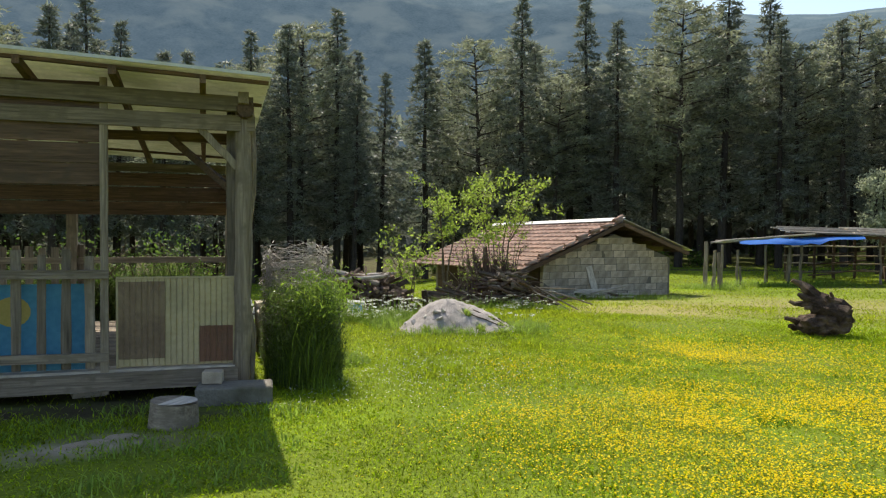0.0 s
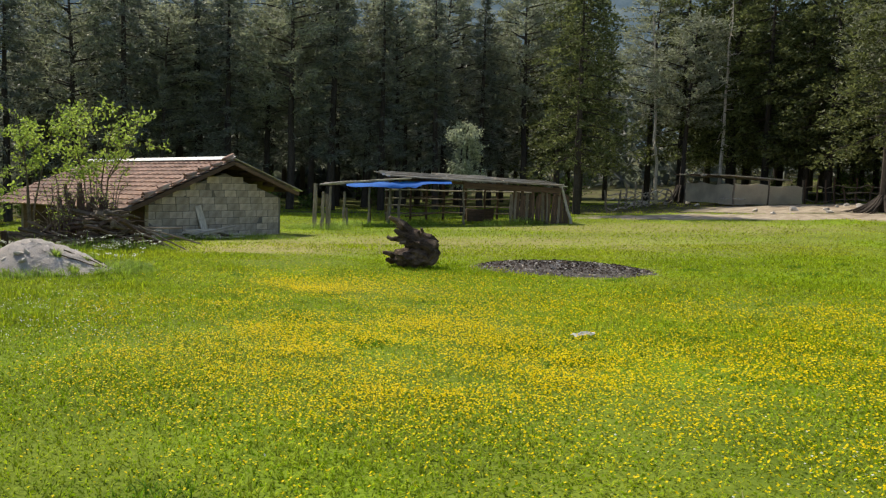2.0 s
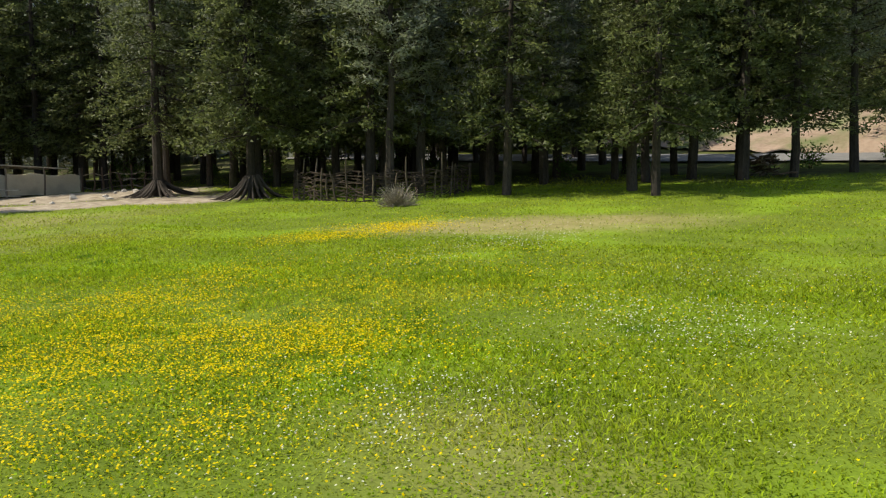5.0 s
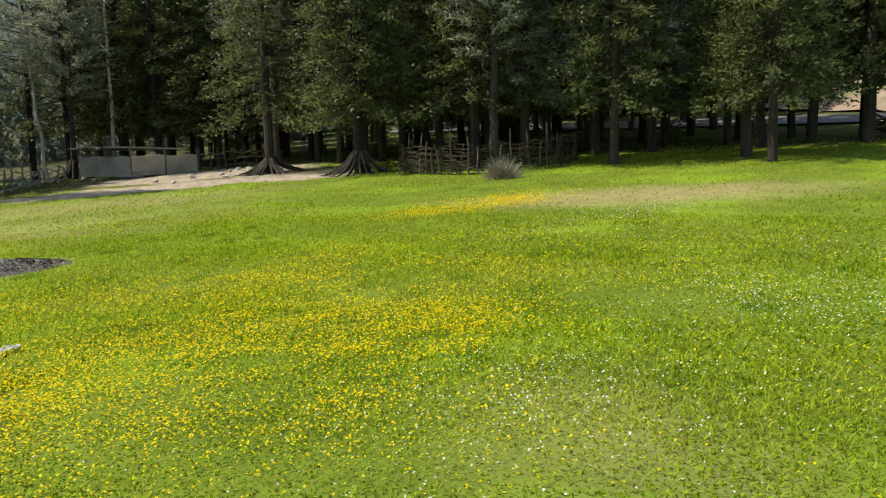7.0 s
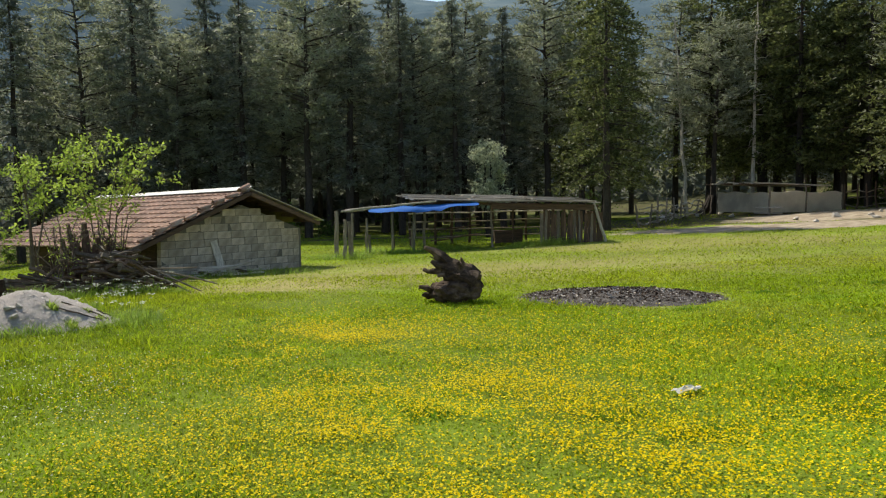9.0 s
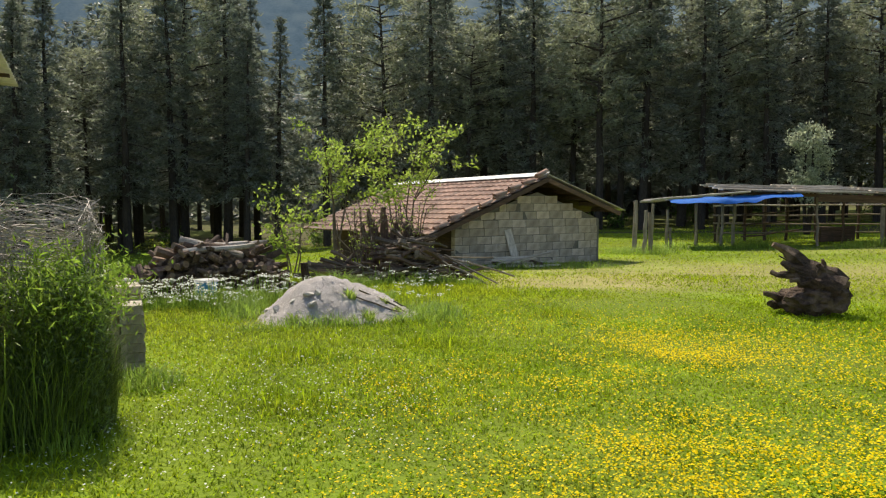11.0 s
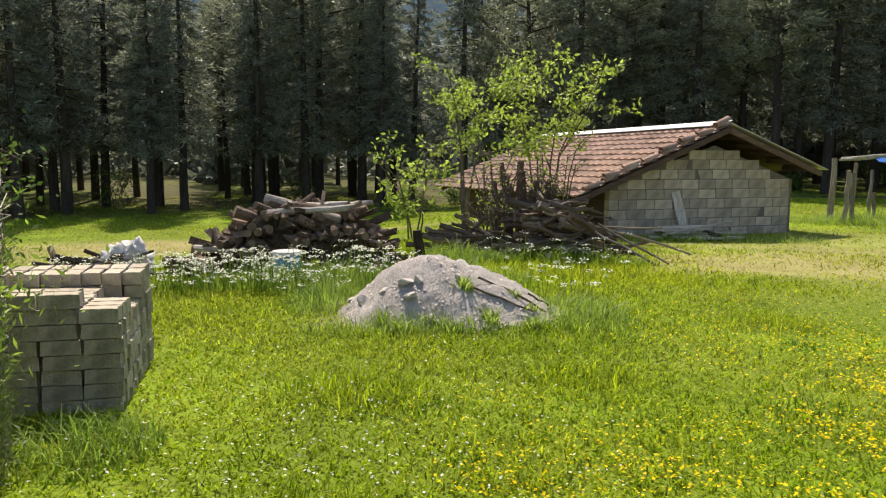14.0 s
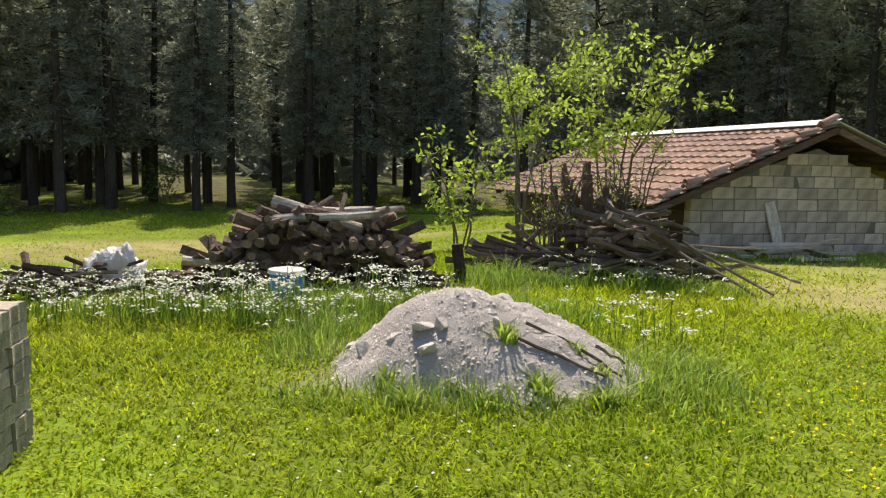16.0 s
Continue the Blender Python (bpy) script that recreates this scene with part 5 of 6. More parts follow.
# ---- root stump on the meadow ----
def root_stump(x, y):
    st = tagged(empty("root_stump", x, y, G(x, y), -10), "dark upturned tree stump with jagged roots on the meadow", "stump")
    bm = bmesh.new()
    bmesh.ops.create_icosphere(bm, subdivisions=4, radius=1.0)
    for v in bm.verts:
        p = v.co.copy()
        k = 1 + 0.3 * noise.noise(p * 2.1) + 0.16 * noise.noise(Vector((p.x * 9, p.y * 9, p.z * 2.5)))
        v.co = Vector((0.06 + p.x * 0.36 * k, p.y * 0.33 * k, max(-0.05, 0.17 + p.z * 0.22 * k)))
    part("body", bm, M_stump, st)
    for a, b2, r0, r1 in (((0.38, 0.02, 0.36), (-0.4, -0.08, 0.88), 0.17, 0.035), ((0.36, -0.1, 0.34), (-0.3, -0.14, 0.66), 0.15, 0.03), ((0.36, 0.1, 0.33), (-0.18, 0.12, 0.76), 0.16, 0.03), ((0.05, -0.12, 0.42), (-0.42, -0.16, 0.54), 0.07, 0.03),
                          ((0.2, -0.14, 0.36), (-0.2, -0.2, 0.44), 0.08, 0.03), ((-0.15, 0, 0.16), (-0.5, -0.1, 0.25), 0.08, 0.03), ((-0.2, 0.1, 0.12), (-0.42, -0.05, 0.12), 0.09, 0.04), ((0.38, 0, 0.2), (0.42, -0.08, 0.46), 0.14, 0.07), ((0.16, -0.12, 0.5), (0.13, -0.16, 0.66), 0.04, 0.015), ((0.34, -0.12, 0.12), (0.43, -0.16, 0.34), 0.13, 0.06)):
        bm = rod(bmesh.new(), crooked(a, b2, 6, 0.03), r0, r1, 9, 0.28)
        part("root", bm, M_stump, st)
    bm = bmesh.new()
    for i in range(15):
        q = random.random()
        a = Vector((0.3 - 0.3 * q, random.uniform(-0.24, 0.14), 0.36 + 0.2 * q + random.uniform(-0.06, 0.04)))
        e = a + Vector((-0.8, 0, 0.55)) * random.uniform(0.15, 0.42) + Vector((random.uniform(-0.05, 0.05), random.uniform(-0.04, 0.04), random.uniform(-0.07, 0.04)))
        rod(bm, crooked(a, e, 4, 0.014), random.uniform(0.03, 0.055), 0.008, 5, 0.3)
    part("torn_fibre", bm, M_stump, st, "grey weathered splintered fibres")["kind"] = "stuff"
    part("root", rod(bmesh.new(), crooked((0.2, -0.05, 0.45), (0.17, -0.08, 0.7), 4, 0.02), 0.05, 0.02, 6, 0.25), M_stump, st)
    return st


root_stump(2.25, 14.25)

# ---- fire pit ----
bm = bmesh.new()
n, rows = 48, []
for j in range(11):
    q = j / 10
    row = []
    for i in range(n):
        a = 2 * math.pi * i / n
        w = 1 + 0.1 * noise.noise((math.cos(a) * 2, math.sin(a) * 2, 3)) + 0.05 * noise.noise((math.cos(a) * 7, math.sin(a) * 7, 3))
        row.append(bm.verts.new((1.68 * q * w * math.cos(a), 1.12 * q * w * math.sin(a), 0.1 * (1 - q ** 3) - 0.01 + 0.06 * noise.noise((q * math.cos(a) * 9, q * math.sin(a) * 9, 6)) * (1 - q))))
    rows.append(row)
for a, c2 in zip(rows, rows[1:]):
    for i in range(n):
        bm.faces.new((a[i], c2[i], c2[(i + 1) % n], a[(i + 1) % n]))
bmesh.ops.remove_doubles(bm, verts=bm.verts, dist=0.001)
ob = tagged(part("ash_patch", bm, M_ash, smooth=True), "round patch of grey ash and charred bits in the grass", "ash patch", kind="stuff")
ob.matrix_world = pose(5.05, 14.1, G(5.05, 14.1) + 0.012, 0, 0, -14)
for i in range(120):
    a, q = random.uniform(0, 6.28), random.random() ** 0.6
    x, y = 5.05 + 1.5 * q * math.cos(a), 14.1 + 1.0 * q * math.sin(a) - 0.3 * q * math.cos(a)
    w = random.uniform(0.02, 0.085)
    ob = tagged(part("charred_stick", rod(bmesh.new(), crooked((-w, 0, 0), (w, 0, random.uniform(-.02, .03)), 3, 0.015), 0.016, 0.01, 5), M_stump if i % 3 else M_wood_grey), "short charred stick lying in the ash", "stick", "sticks in the ash")
    ob.matrix_world = pose(x, y, G(x, y) + 0.1 * (1 - q ** 3) + 0.012, 0, 0, random.uniform(0, 180))
n = 2600
a, q = rng.uniform(0, 2 * np.pi, n), np.sqrt(rng.random(n))
lx, ly = 1.6 * q * np.cos(a), 1.06 * q * np.sin(a)
px, py = 5.05 + lx * 0.97 + ly * 0.242, 14.1 - lx * 0.242 + ly * 0.97
v, f = shards(np.stack([px, py, G(5.05, 14.1) + 0.02 + 0.1 * (1 - q ** 3)], 1), rng.normal(size=(n, 3)) * np.array([1, 1, 0.12]) + np.array([0, 0, 0.05]), rng.uniform(0.02, 0.06, n), rng.uniform(0.015, 0.035, n))
half = np.arange(n) % 5 < 4
for pick, material, label in ((half, M_stump, "black charcoal bits strewn over the ash"), (~half, M_gravel, "pale grey flakes of ash and burnt bark")):
    tagged(new("ash_bits", mesh_of("ash_bits", v.reshape(n, 3, 3)[pick].reshape(-1, 3), np.arange(3 * int(pick.sum())).reshape(-1, 3), material)), label, "ash", kind="stuff")
bm = bmesh.new()
bmesh.ops.create_grid(bm, x_segments=6, y_segments=5, size=0.5)
for v in bm.verts:
    v.co = Vector((v.co.x * 0.26 + 0.02 * noise.noise(v.co * 6), v.co.y * 0.12, 0.03 + 0.04 * noise.noise(v.co * 5)))
ob = tagged(part("litter_scrap", bm, M_plastic), "small crumpled white scrap lying in the grass", "litter")
ob.matrix_world = pose(3.08, 7.88, G(3.08, 7.88) + 0.02, 0, 0, 20)


# ---- canvas shelter at the wood's edge ----
def shelter():
    C, Lp, Rp = Vector((24.2, 40.6, 0)), Vector((23.2, 44.2, 0)), Vector((28.0, 40.0, 0))
    z0 = field(C.x, C.y)
    sh = tagged(empty("canvas_shelter", C.x, C.y, z0), "low shelter of pale canvas walls under a slab roof", "shelter")

    def cloth(a, b, label):
        v, f = [], []
        n = 26
        d = (b - a)
        nrm = Vector((d.y, -d.x, 0)).normalized()
        for k in (0, 0.02):
            for j in range(7):
                for i in range(n + 1):
                    t = i / n
                    p = a.lerp(b, t) - C + nrm * (0.05 * noise.noise((t * 9, j * 0.5, a.x)) + k)
                    top = 1.25 - 0.05 * math.sin(t * 13) + 0.04 * noise.noise((t * 6, 1, b.x)) - 0.1 * t
                    v.append((p.x, p.y, 0.12 + (top - 0.12) * j / 6))
        for j in range(6):
            for i in range(n):
                q = j * (n + 1) + i
                f.append((q, q + 1, q + n + 2, q + n + 1))
                o = 7 * (n + 1)
                f.append((o + q, o + q + n + 1, o + q + n + 2, o + q + 1))
        ob = new("canvas", mesh_of("canvas", v, f, M_canvas, True))
        ob.parent = sh
        tagged(ob, label)
    cloth(Lp, C, "grey-white canvas sheet")
    cloth(C, Rp, "beige canvas sheet")
    far = Lp + Rp - C
    for p in (C, Lp, Rp, far, C.lerp(Rp, 0.5)):
        q = p - C
        part("post", rod(bmesh.new(), crooked((q.x, q.y, -0.3), (q.x, q.y, 1.55), 4, 0.03), 0.06, 0.05, 7), M_wood, sh)
    for i in range(9):
        a = (Lp.lerp(C, i / 10 * 1.12 - 0.06) - C)
        b2 = (far.lerp(Rp, i / 10 * 1.12 - 0.06) - C)
        part("roof_slab", board(bmesh.new(), (a.x - 0.5, a.y, 1.68 + 0.04 * random.random()), (b2.x - 0.2, b2.y, 1.48 + 0.06 * random.random()), 0.42, 0.06, (0, 0, 1), 4, 0.03), M_wood_grey if i % 3 else M_wood_dark, sh)
    for z in (0.1, 0.4):
        part("bench_board", board(bmesh.new(), (-0.6, 0.4, z), (0.1, -1.0, z), 0.16, 0.05), M_wood_grey, sh)


shelter()


def twig_fence(name, pts, h, gap, layers, r, m_stake, m_rail, label, cat):
    """Upright stakes with rods woven or nailed along them."""
    pts = [Vector((x, y, 0)) for x, y in pts]
    fn = tagged(empty(name, pts[0].x, pts[0].y, G(pts[0].x, pts[0].y)), label, cat)
    z0 = G(pts[0].x, pts[0].y)
    dist = [0.0]
    for a, c2 in zip(pts, pts[1:]):
        dist.append(dist[-1] + (c2 - a).length)
    def at(d):
        for k in range(len(pts) - 1):
            if d <= dist[k + 1] or k == len(pts) - 2:
                return pts[k].lerp(pts[k + 1], (d - dist[k]) / (dist[k + 1] - dist[k]))
    n = int(dist[-1] / gap)
    for i in range(n + 1):
        p = at(dist[-1] * i / n)
        z = G(p.x, p.y) - z0
        q = p - pts[0]
        part("stake", rod(bmesh.new(), crooked((q.x, q.y, z - 0.1), (q.x + random.uniform(-.22, .22), q.y + random.uniform(-.22, .22), z + h * random.uniform(0.75, 1.55)), 3, 0.05), r * 1.5, r, 5), m_stake, fn)
    for k in range(layers):
        d = random.uniform(-0.5, 0.3)
        while d < dist[-1]:
            ln = random.uniform(1.8, 3.6)
            path, sg = [], 1
            for e in np.linspace(max(0, d), min(dist[-1], d + ln), 7):
                p = at(e)
                q = p - pts[0]
                sg = -sg
                path.append((q.x + sg * 0.04, q.y + sg * 0.04, G(p.x, p.y) - z0 + h * (k + 0.5) / layers + random.uniform(-.1, .1)))
            part("rod", rod(bmesh.new(), path, r * random.uniform(0.7, 1.2), r * 0.6, 4), m_rail, fn)
            d += ln * 0.8
    return fn


M_wattle = mat("wattle_rods", (0.022, 0.015, 0.011), (0.1, 0.07, 0.05), 5, 0.9, 0.3, vary=0.45)
twig_fence("wattle_fence", ((25.9, 22.9), (25.2, 21.0), (25.2, 18.6), (26.4, 17.2), (28.2, 16.6), (30.2, 16.8)), 1.15, 0.42, 15, 0.028, M_twig_dark, M_wattle, "long woven wattle fence of brown branches under the trees", "fence")
twig_fence("pole_fence", ((15.9, 38.2), (18.2, 40.5), (20.5, 43.0), (22.8, 45.0)), 0.95, 1.1, 4, 0.045, M_wood, M_wood_grey, "rough pole fence of grey rails by the wood", "fence")
twig_fence("pole_fence", ((28.2, 40.0), (29.5, 38.5), (31.0, 37.0)), 1.1, 0.5, 3, 0.04, M_wood_dark, M_wood, "short dark fence of poles beside the shelter", "fence")


# roots that spread from the big trunks, heaps of brush and stones under the trees
def root_flare(x, y, n, reach, h, label):
    ob = tagged(empty("root_mass", x, y, G(x, y)), label, "roots")
    for i in range(n):
        a = 2 * math.pi * i / n + random.uniform(-.2, .2)
        d = reach * random.uniform(0.6, 1.1)
        pts = []
        for k in range(5):
            q = k / 4
            px, py = math.cos(a) * (0.2 + d * q), math.sin(a) * (0.2 + d * q)
            pts.append((px, py, G(x + px, y + py) - G(x, y) + h * (1 - q) ** 2.2 - 0.03))
        part("root", rod(bmesh.new(), pts, random.uniform(0.06, 0.12), 0.02, 6, 0.2), M_bark, ob)


root_flare(23.6, 45.4, 15, 1.3, 1.1, "grey spreading roots at the foot of a conifer")
root_flare(26.4, 31.8, 26, 1.9, 0.75, "dark bared roots spreading over the earth mound")
root_flare(25.9, 25.2, 22, 1.7, 1.0, "dark exposed roots at the foot of twin conifers")
for i in range(18):
    x, y = random.choice(((24.5, 35.0), (28.0, 35.5), (22.0, 44.0)))
    x, y = x + random.gauss(0, 1.4), y + random.gauss(0, 1.0)
    r = random.uniform(0.12, 0.3)
    rock(x, y, G(x, y) + 0.05, r, "grey field stone lying under the trees")
def bush(name, x, y, r, h, n, material, label):
    a = rng.normal(size=(n, 3))
    a[:, 2] = np.abs(a[:, 2])
    a /= np.linalg.norm(a, axis=1, keepdims=True)
    k = rng.uniform(0.1, 0.75, n)[:, None]
    base = a * k * np.array([r, r, h]) 
    v, f = shards(base, a * np.array([r, r, h]) + rng.normal(size=(n, 3)) * 0.12, rng.uniform(0.25, 0.6, n) * r, rng.uniform(0.01, 0.022, n))
    ob = tagged(new(name, mesh_of(name, v, f, material)), label, "bush")
    ob.matrix_world = pose(x, y, G(x, y) - 0.03)


bush("dry_bush", 23.8, 16.3, 0.85, 0.85, 1500, M_twig, "pale dry leafless bush in front of the wattle fence")
brush_pile(37.0, 6.2, 40, 3.0, 0.9, 60, "heap of dead brushwood by the roadside")

# ---- road and cut bank on the right ----
def strip(name, pts, width, material, label, lift, kindcat, rise=0.0):
    bm = bmesh.new()
    rows = []
    for i in range(41):
        t = i / 40 * (len(pts) - 1)
        k = min(int(t), len(pts) - 2)
        a, c2 = Vector((*pts[k], 0)), Vector((*pts[k + 1], 0))
        p, d = a.lerp(c2, t - k), (c2 - a).normalized()
        s_ = Vector((d.y, -d.x, 0))
        row = []
        for j in range(9):
            q = p + s_ * width * (j / 8 - 0.5)
            row.append(bm.verts.new((q.x, q.y, field(q.x, q.y) + lift + rise * (1 - 0.55 * i / 40) * min(1.0, j / 5) ** 0.8 + (0.35 * noise.noise((q.x * 0.6, q.y * 0.6, 2)) if rise else 0))))
        rows.append(row)
    for a, c2 in zip(rows, rows[1:]):
        for j in range(8):
            bm.faces.new((a[j], a[j + 1], c2[j + 1], c2[j]))
    bmesh.ops.recalc_face_normals(bm, faces=bm.faces)
    return tagged(part(name, bm, material, smooth=True), label, kindcat, kind="structure")


strip("road", ((52, 45), (48, 25), (46, 12), (45, 0), (45, -15)), 4.0, M_road, "pale grey country road behind the trees", 0.12, "road")
strip("earth_bank", ((52, -12), (52.5, 2), (54, 8), (60, 18)), 10.0, M_bank, "sunlit bare earth bank above the road", 0.1, "bank", 2.2)


# ---- small leafy trees and shrubs ----
broadleaf("young_tree", -5.75, 20.3, 3.5, 0.85, 3, 1100, 0.1, M_leaf, "young tree with bright green spring leaves by the shed", bottom=0.5, r=0.03, dens=1.2)
broadleaf("young_tree", -4.5, 21.1, 3.0, 1.2, 5, 1900, 0.115, M_leaf, "leafy bright green young tree beside the tiled roof", bottom=0.42, r=0.026, dens=1.2)
broadleaf("young_tree", -6.9, 20.6, 1.9, 0.9, 4, 600, 0.12, M_leaf, "low bright green sapling behind the firewood", bottom=0.3, r=0.02)
for x, y, h in ((-4.65, 17.9, 1.35), (-4.35, 17.6, 1.5), (-3.6, 18.3, 1.5), (-4.0, 18.6, 1.35)):
    broadleaf("shrub", x, y, h, 0.42, 6, 170, 0.05, M_leaf, "thin upright shrub with sparse yellow-green leaves", "shrub", 0.3, 0.014)
broadleaf("silver_tree", 8.3, 37.6, 4.6, 0.8, 5, 6500, 0.13, M_leaf_olive, "small silvery pale green tree behind the pole shed", bottom=0.3, r=0.07, dens=2.5, peak=0.3)
bush("leafy_branch", -5.0, 17.4, 0.5, 0.45, 160, M_twig_dark, "bare fallen twigs beside the firewood")
for i in range(46):
    k = random.randrange(len(EDGE) - 1)
    (ax, ay), (bx, by) = EDGE[k], EDGE[k + 1]
    t = random.random()
    x, y = ax + (bx - ax) * t, ay + (by - ay) * t
    d = Vector((by - ay, -(bx - ax), 0)).normalized()
    w = random.uniform(-1.0, 9)
    x, y = x - d.x * w, y - d.y * w
    if x > 14 and w < 2:
        continue
    h = random.uniform(0.6, 1.7)
    broadleaf("undergrowth_shrub", x, y, h, h * 0.7, 4, 420, 0.16, M_shrub, "leafy green undergrowth shrub at the wood's edge", "shrub", 0.15, 0.015, 3.0)

# trees and shrubs above the bank
for kind, x, y in ((6, 60, -10), (7, 63, -7), (4, 59.5, -5), (6, 62, -2), (5, 59.5, 0.5), (7, 64, 2), (4, 60.5, 4), (6, 63, 7), (5, 62, 10), (7, 66, 12), (4, 64, 15), (6, 67, -4), (7, 68, 5), (4, 61, -13), (5, 65, -12), (6, 66, 18), (4, 41.5, 1.5), (5, 42.2, -3.5), (4, 40.5, -7.0), (5, 49.6, 1.0), (4, 49.8, -6.5)):
    plant(kind, x, y, 1.0, "trees above the road")
for x, y, h in ((60, -7.5, 4.6), (59.6, -2.6, 4.8), (60.2, 2.6, 4.5), (61.5, 7, 4.3), (59.8, -12, 4.6)):
    broadleaf("roadside_shrub", x, y, h, 1.5, 4, 500, 0.2, M_shrub, "leafy green shrub above the earth bank", "shrub", 0.15, 0.03, 3.0)

# far woods behind the first trees
base = []
while len(base) < 30000:
    a, w = radians(random.uniform(-80, 92)), random.uniform(72, 100)
    x, y = w * math.sin(a), 10 + w * math.cos(a)
    base.append((x, y, field(x, y) + 17.0 * random.random() ** 1.2 * (0.85 + 0.3 * noise.noise((x * 0.2, y * 0.2, 1)))))
while len(base) < 44000:
    k = random.randrange(len(EDGE) - 1)
    (ax, ay), (bx, by) = EDGE[k], EDGE[k + 1]
    d = Vector((by - ay, -(bx - ax), 0)).normalized()
    w, t = random.uniform(22, 42), random.random()
    x, y = ax + (bx - ax) * t - d.x * w, ay + (by - ay) * t - d.y * w
    if 36 < x < 62 and -15 < y < 22:
        continue
    base.append((x, y, field(x, y) + 3.6 * random.random() * (0.75 + 0.5 * noise.noise((x * 0.3, y * 0.3, 6)))))
base = np.array(base)
v, f = shards(base, rng.normal(size=base.shape) * np.array([1, 1, 0.7]), rng.uniform(1.2, 2.6, len(base)), rng.uniform(0.45, 0.95, len(base)))
tagged(new("far_woods", mesh_of("far_woods", v, f, M_needles)), "dense dark conifer wood in the distance", "wood", kind="stuff")


# ---- meadow growth ----
gx, gy = np.arange(-36, 46.1, 0.5), np.arange(-2, 56.1, 0.5)
grid = {}
for key in ("bare", "dry", "wood"):
    a = np.zeros(len(verts), np.float32)
    gm.attributes[key].data.foreach_get("value", a)
    grid[key] = a.reshape(len(ys), len(xs))[8:8 + len(gy), 6:6 + len(gx)]
zz = np.array([p[2] for p in verts]).reshape(len(ys), len(xs))[8:8 + len(gy), 6:6 + len(gx)]


def look_up(key, x, y):
    i = np.clip(np.round((x + 36) / 0.5 + rng.uniform(-.4, .4, len(x))).astype(int), 0, len(gx) - 1)
    j = np.clip(np.round((y + 2) / 0.5 + rng.uniform(-.4, .4, len(x))).astype(int), 0, len(gy) - 1)
    return grid[key][j, i]


def height_at(x, y):
    u, w = np.clip((x + 36) / 0.5, 0, len(gx) - 1.001), np.clip((y + 2) / 0.5, 0, len(gy) - 1.001)
    i, j = u.astype(int), w.astype(int)
    a, c2 = u - i, w - j
    return zz[j, i] * (1 - a) * (1 - c2) + zz[j, i + 1] * a * (1 - c2) + zz[j + 1, i] * (1 - a) * c2 + zz[j + 1, i + 1] * a * c2


def patchy(x, y, scale, seed):
    """Smooth random field from summed waves, about -1 to 1."""
    r2 = np.random.default_rng(seed)
    s_ = np.zeros(len(x))
    for i in range(9):
        k = r2.normal(size=2) * scale
        s_ += np.sin(k[0] * x + k[1] * y + r2.uniform(0, 6.28))
    return s_ / 4.0


def off_path(x, y):
    """Distance to the walked line."""
    ax, ay, bx, by = 0.0, 0.0, -1.7, 8.6
    t = np.clip(((x - ax) * (bx - ax) + (y - ay) * (by - ay)) / ((bx - ax) ** 2 + (by - ay) ** 2), 0, 1)
    return np.hypot(x - ax - t * (bx - ax), y - ay - t * (by - ay))


def scatter(n, x0, x1, y0, y1, power, near):
    x, y = rng.uniform(x0, x1, n), rng.uniform(y0, y1, n)
    d = off_path(x, y)
    keep = (rng.random(n) < np.minimum(1, (near / np.maximum(d, 0.1)) ** power)) & (rng.random(n) > look_up("bare", x, y))
    return x[keep], y[keep], d[keep]


x, y, d = scatter(830000, -11, 16, 0.5, 20, 1.4, 5.5)
side = scatter(125000, 0.5, 16, -5.5, 0.5, 1.4, 5.5)
x, y, d = (np.concatenate(pair) for pair in zip((x, y, d), side))
keep = (rng.random(len(x)) > 0.8 * look_up("dry", x, y)) & (rng.random(len(x)) > 0.92 * look_up("wood", x, y))
x, y, d = x[keep], y[keep], d[keep]
tuft = patchy(x, y, 1.6, 1)
h = rng.uniform(0.018, 0.05, len(x)) * (1 + 0.5 * np.clip(tuft, -1, 1.5)) * (1 + d * 0.01)
left = np.clip((-1.2 - x) / 2.5, 0, 1) * np.clip((y - 6) / 4, 0, 1)
h *= 1 + 0.5 * left
near = d < 6.5
P3 = np.stack([x, y, height_at(x, y) - 0.01], 1)
v, f = blade_mass(int(near.sum()), P3[near], h[near], rng.uniform(0.005, 0.011, int(near.sum())) * (1 + d[near] * 0.07), 1.5)
tagged(new("grass", mesh_of("grass", v, f, M_grass)), "short lush green meadow grass", "grass", kind="stuff")
n = int((~near).sum())
v, f = shards(P3[~near], np.stack([rng.normal(size=n), rng.normal(size=n), np.full(n, 0.9)], 1), h[~near] * 1.5, rng.uniform(0.01, 0.018, n) * (1 + d[~near] * 0.06))
tagged(new("grass", mesh_of("grass", v, f, M_grass)), "low green meadow grass", "grass", kind="stuff")
x, y, d = scatter(560000, -30, 38, -8, 48, 1.1, 13.0)
keep = (d > 9) & (rng.random(len(x)) > 0.85 * look_up("dry", x, y)) & (rng.random(len(x)) > 0.6 * look_up("wood", x, y))
x, y, d = x[keep], y[keep], d[keep]
h = rng.uniform(0.05, 0.1, len(x)) * (1 + 0.3 * patchy(x, y, 0.9, 2))
v, f = shards(np.stack([x, y, height_at(x, y) - 0.01], 1), np.stack([rng.normal(size=len(x)), rng.normal(size=len(x)), np.ones(len(x)) * 0.8], 1), h, 0.008 + d * 0.0009)
tagged(new("grass", mesh_of("grass", v, f, M_grass)), "meadow grass further off", "grass", kind="stuff")


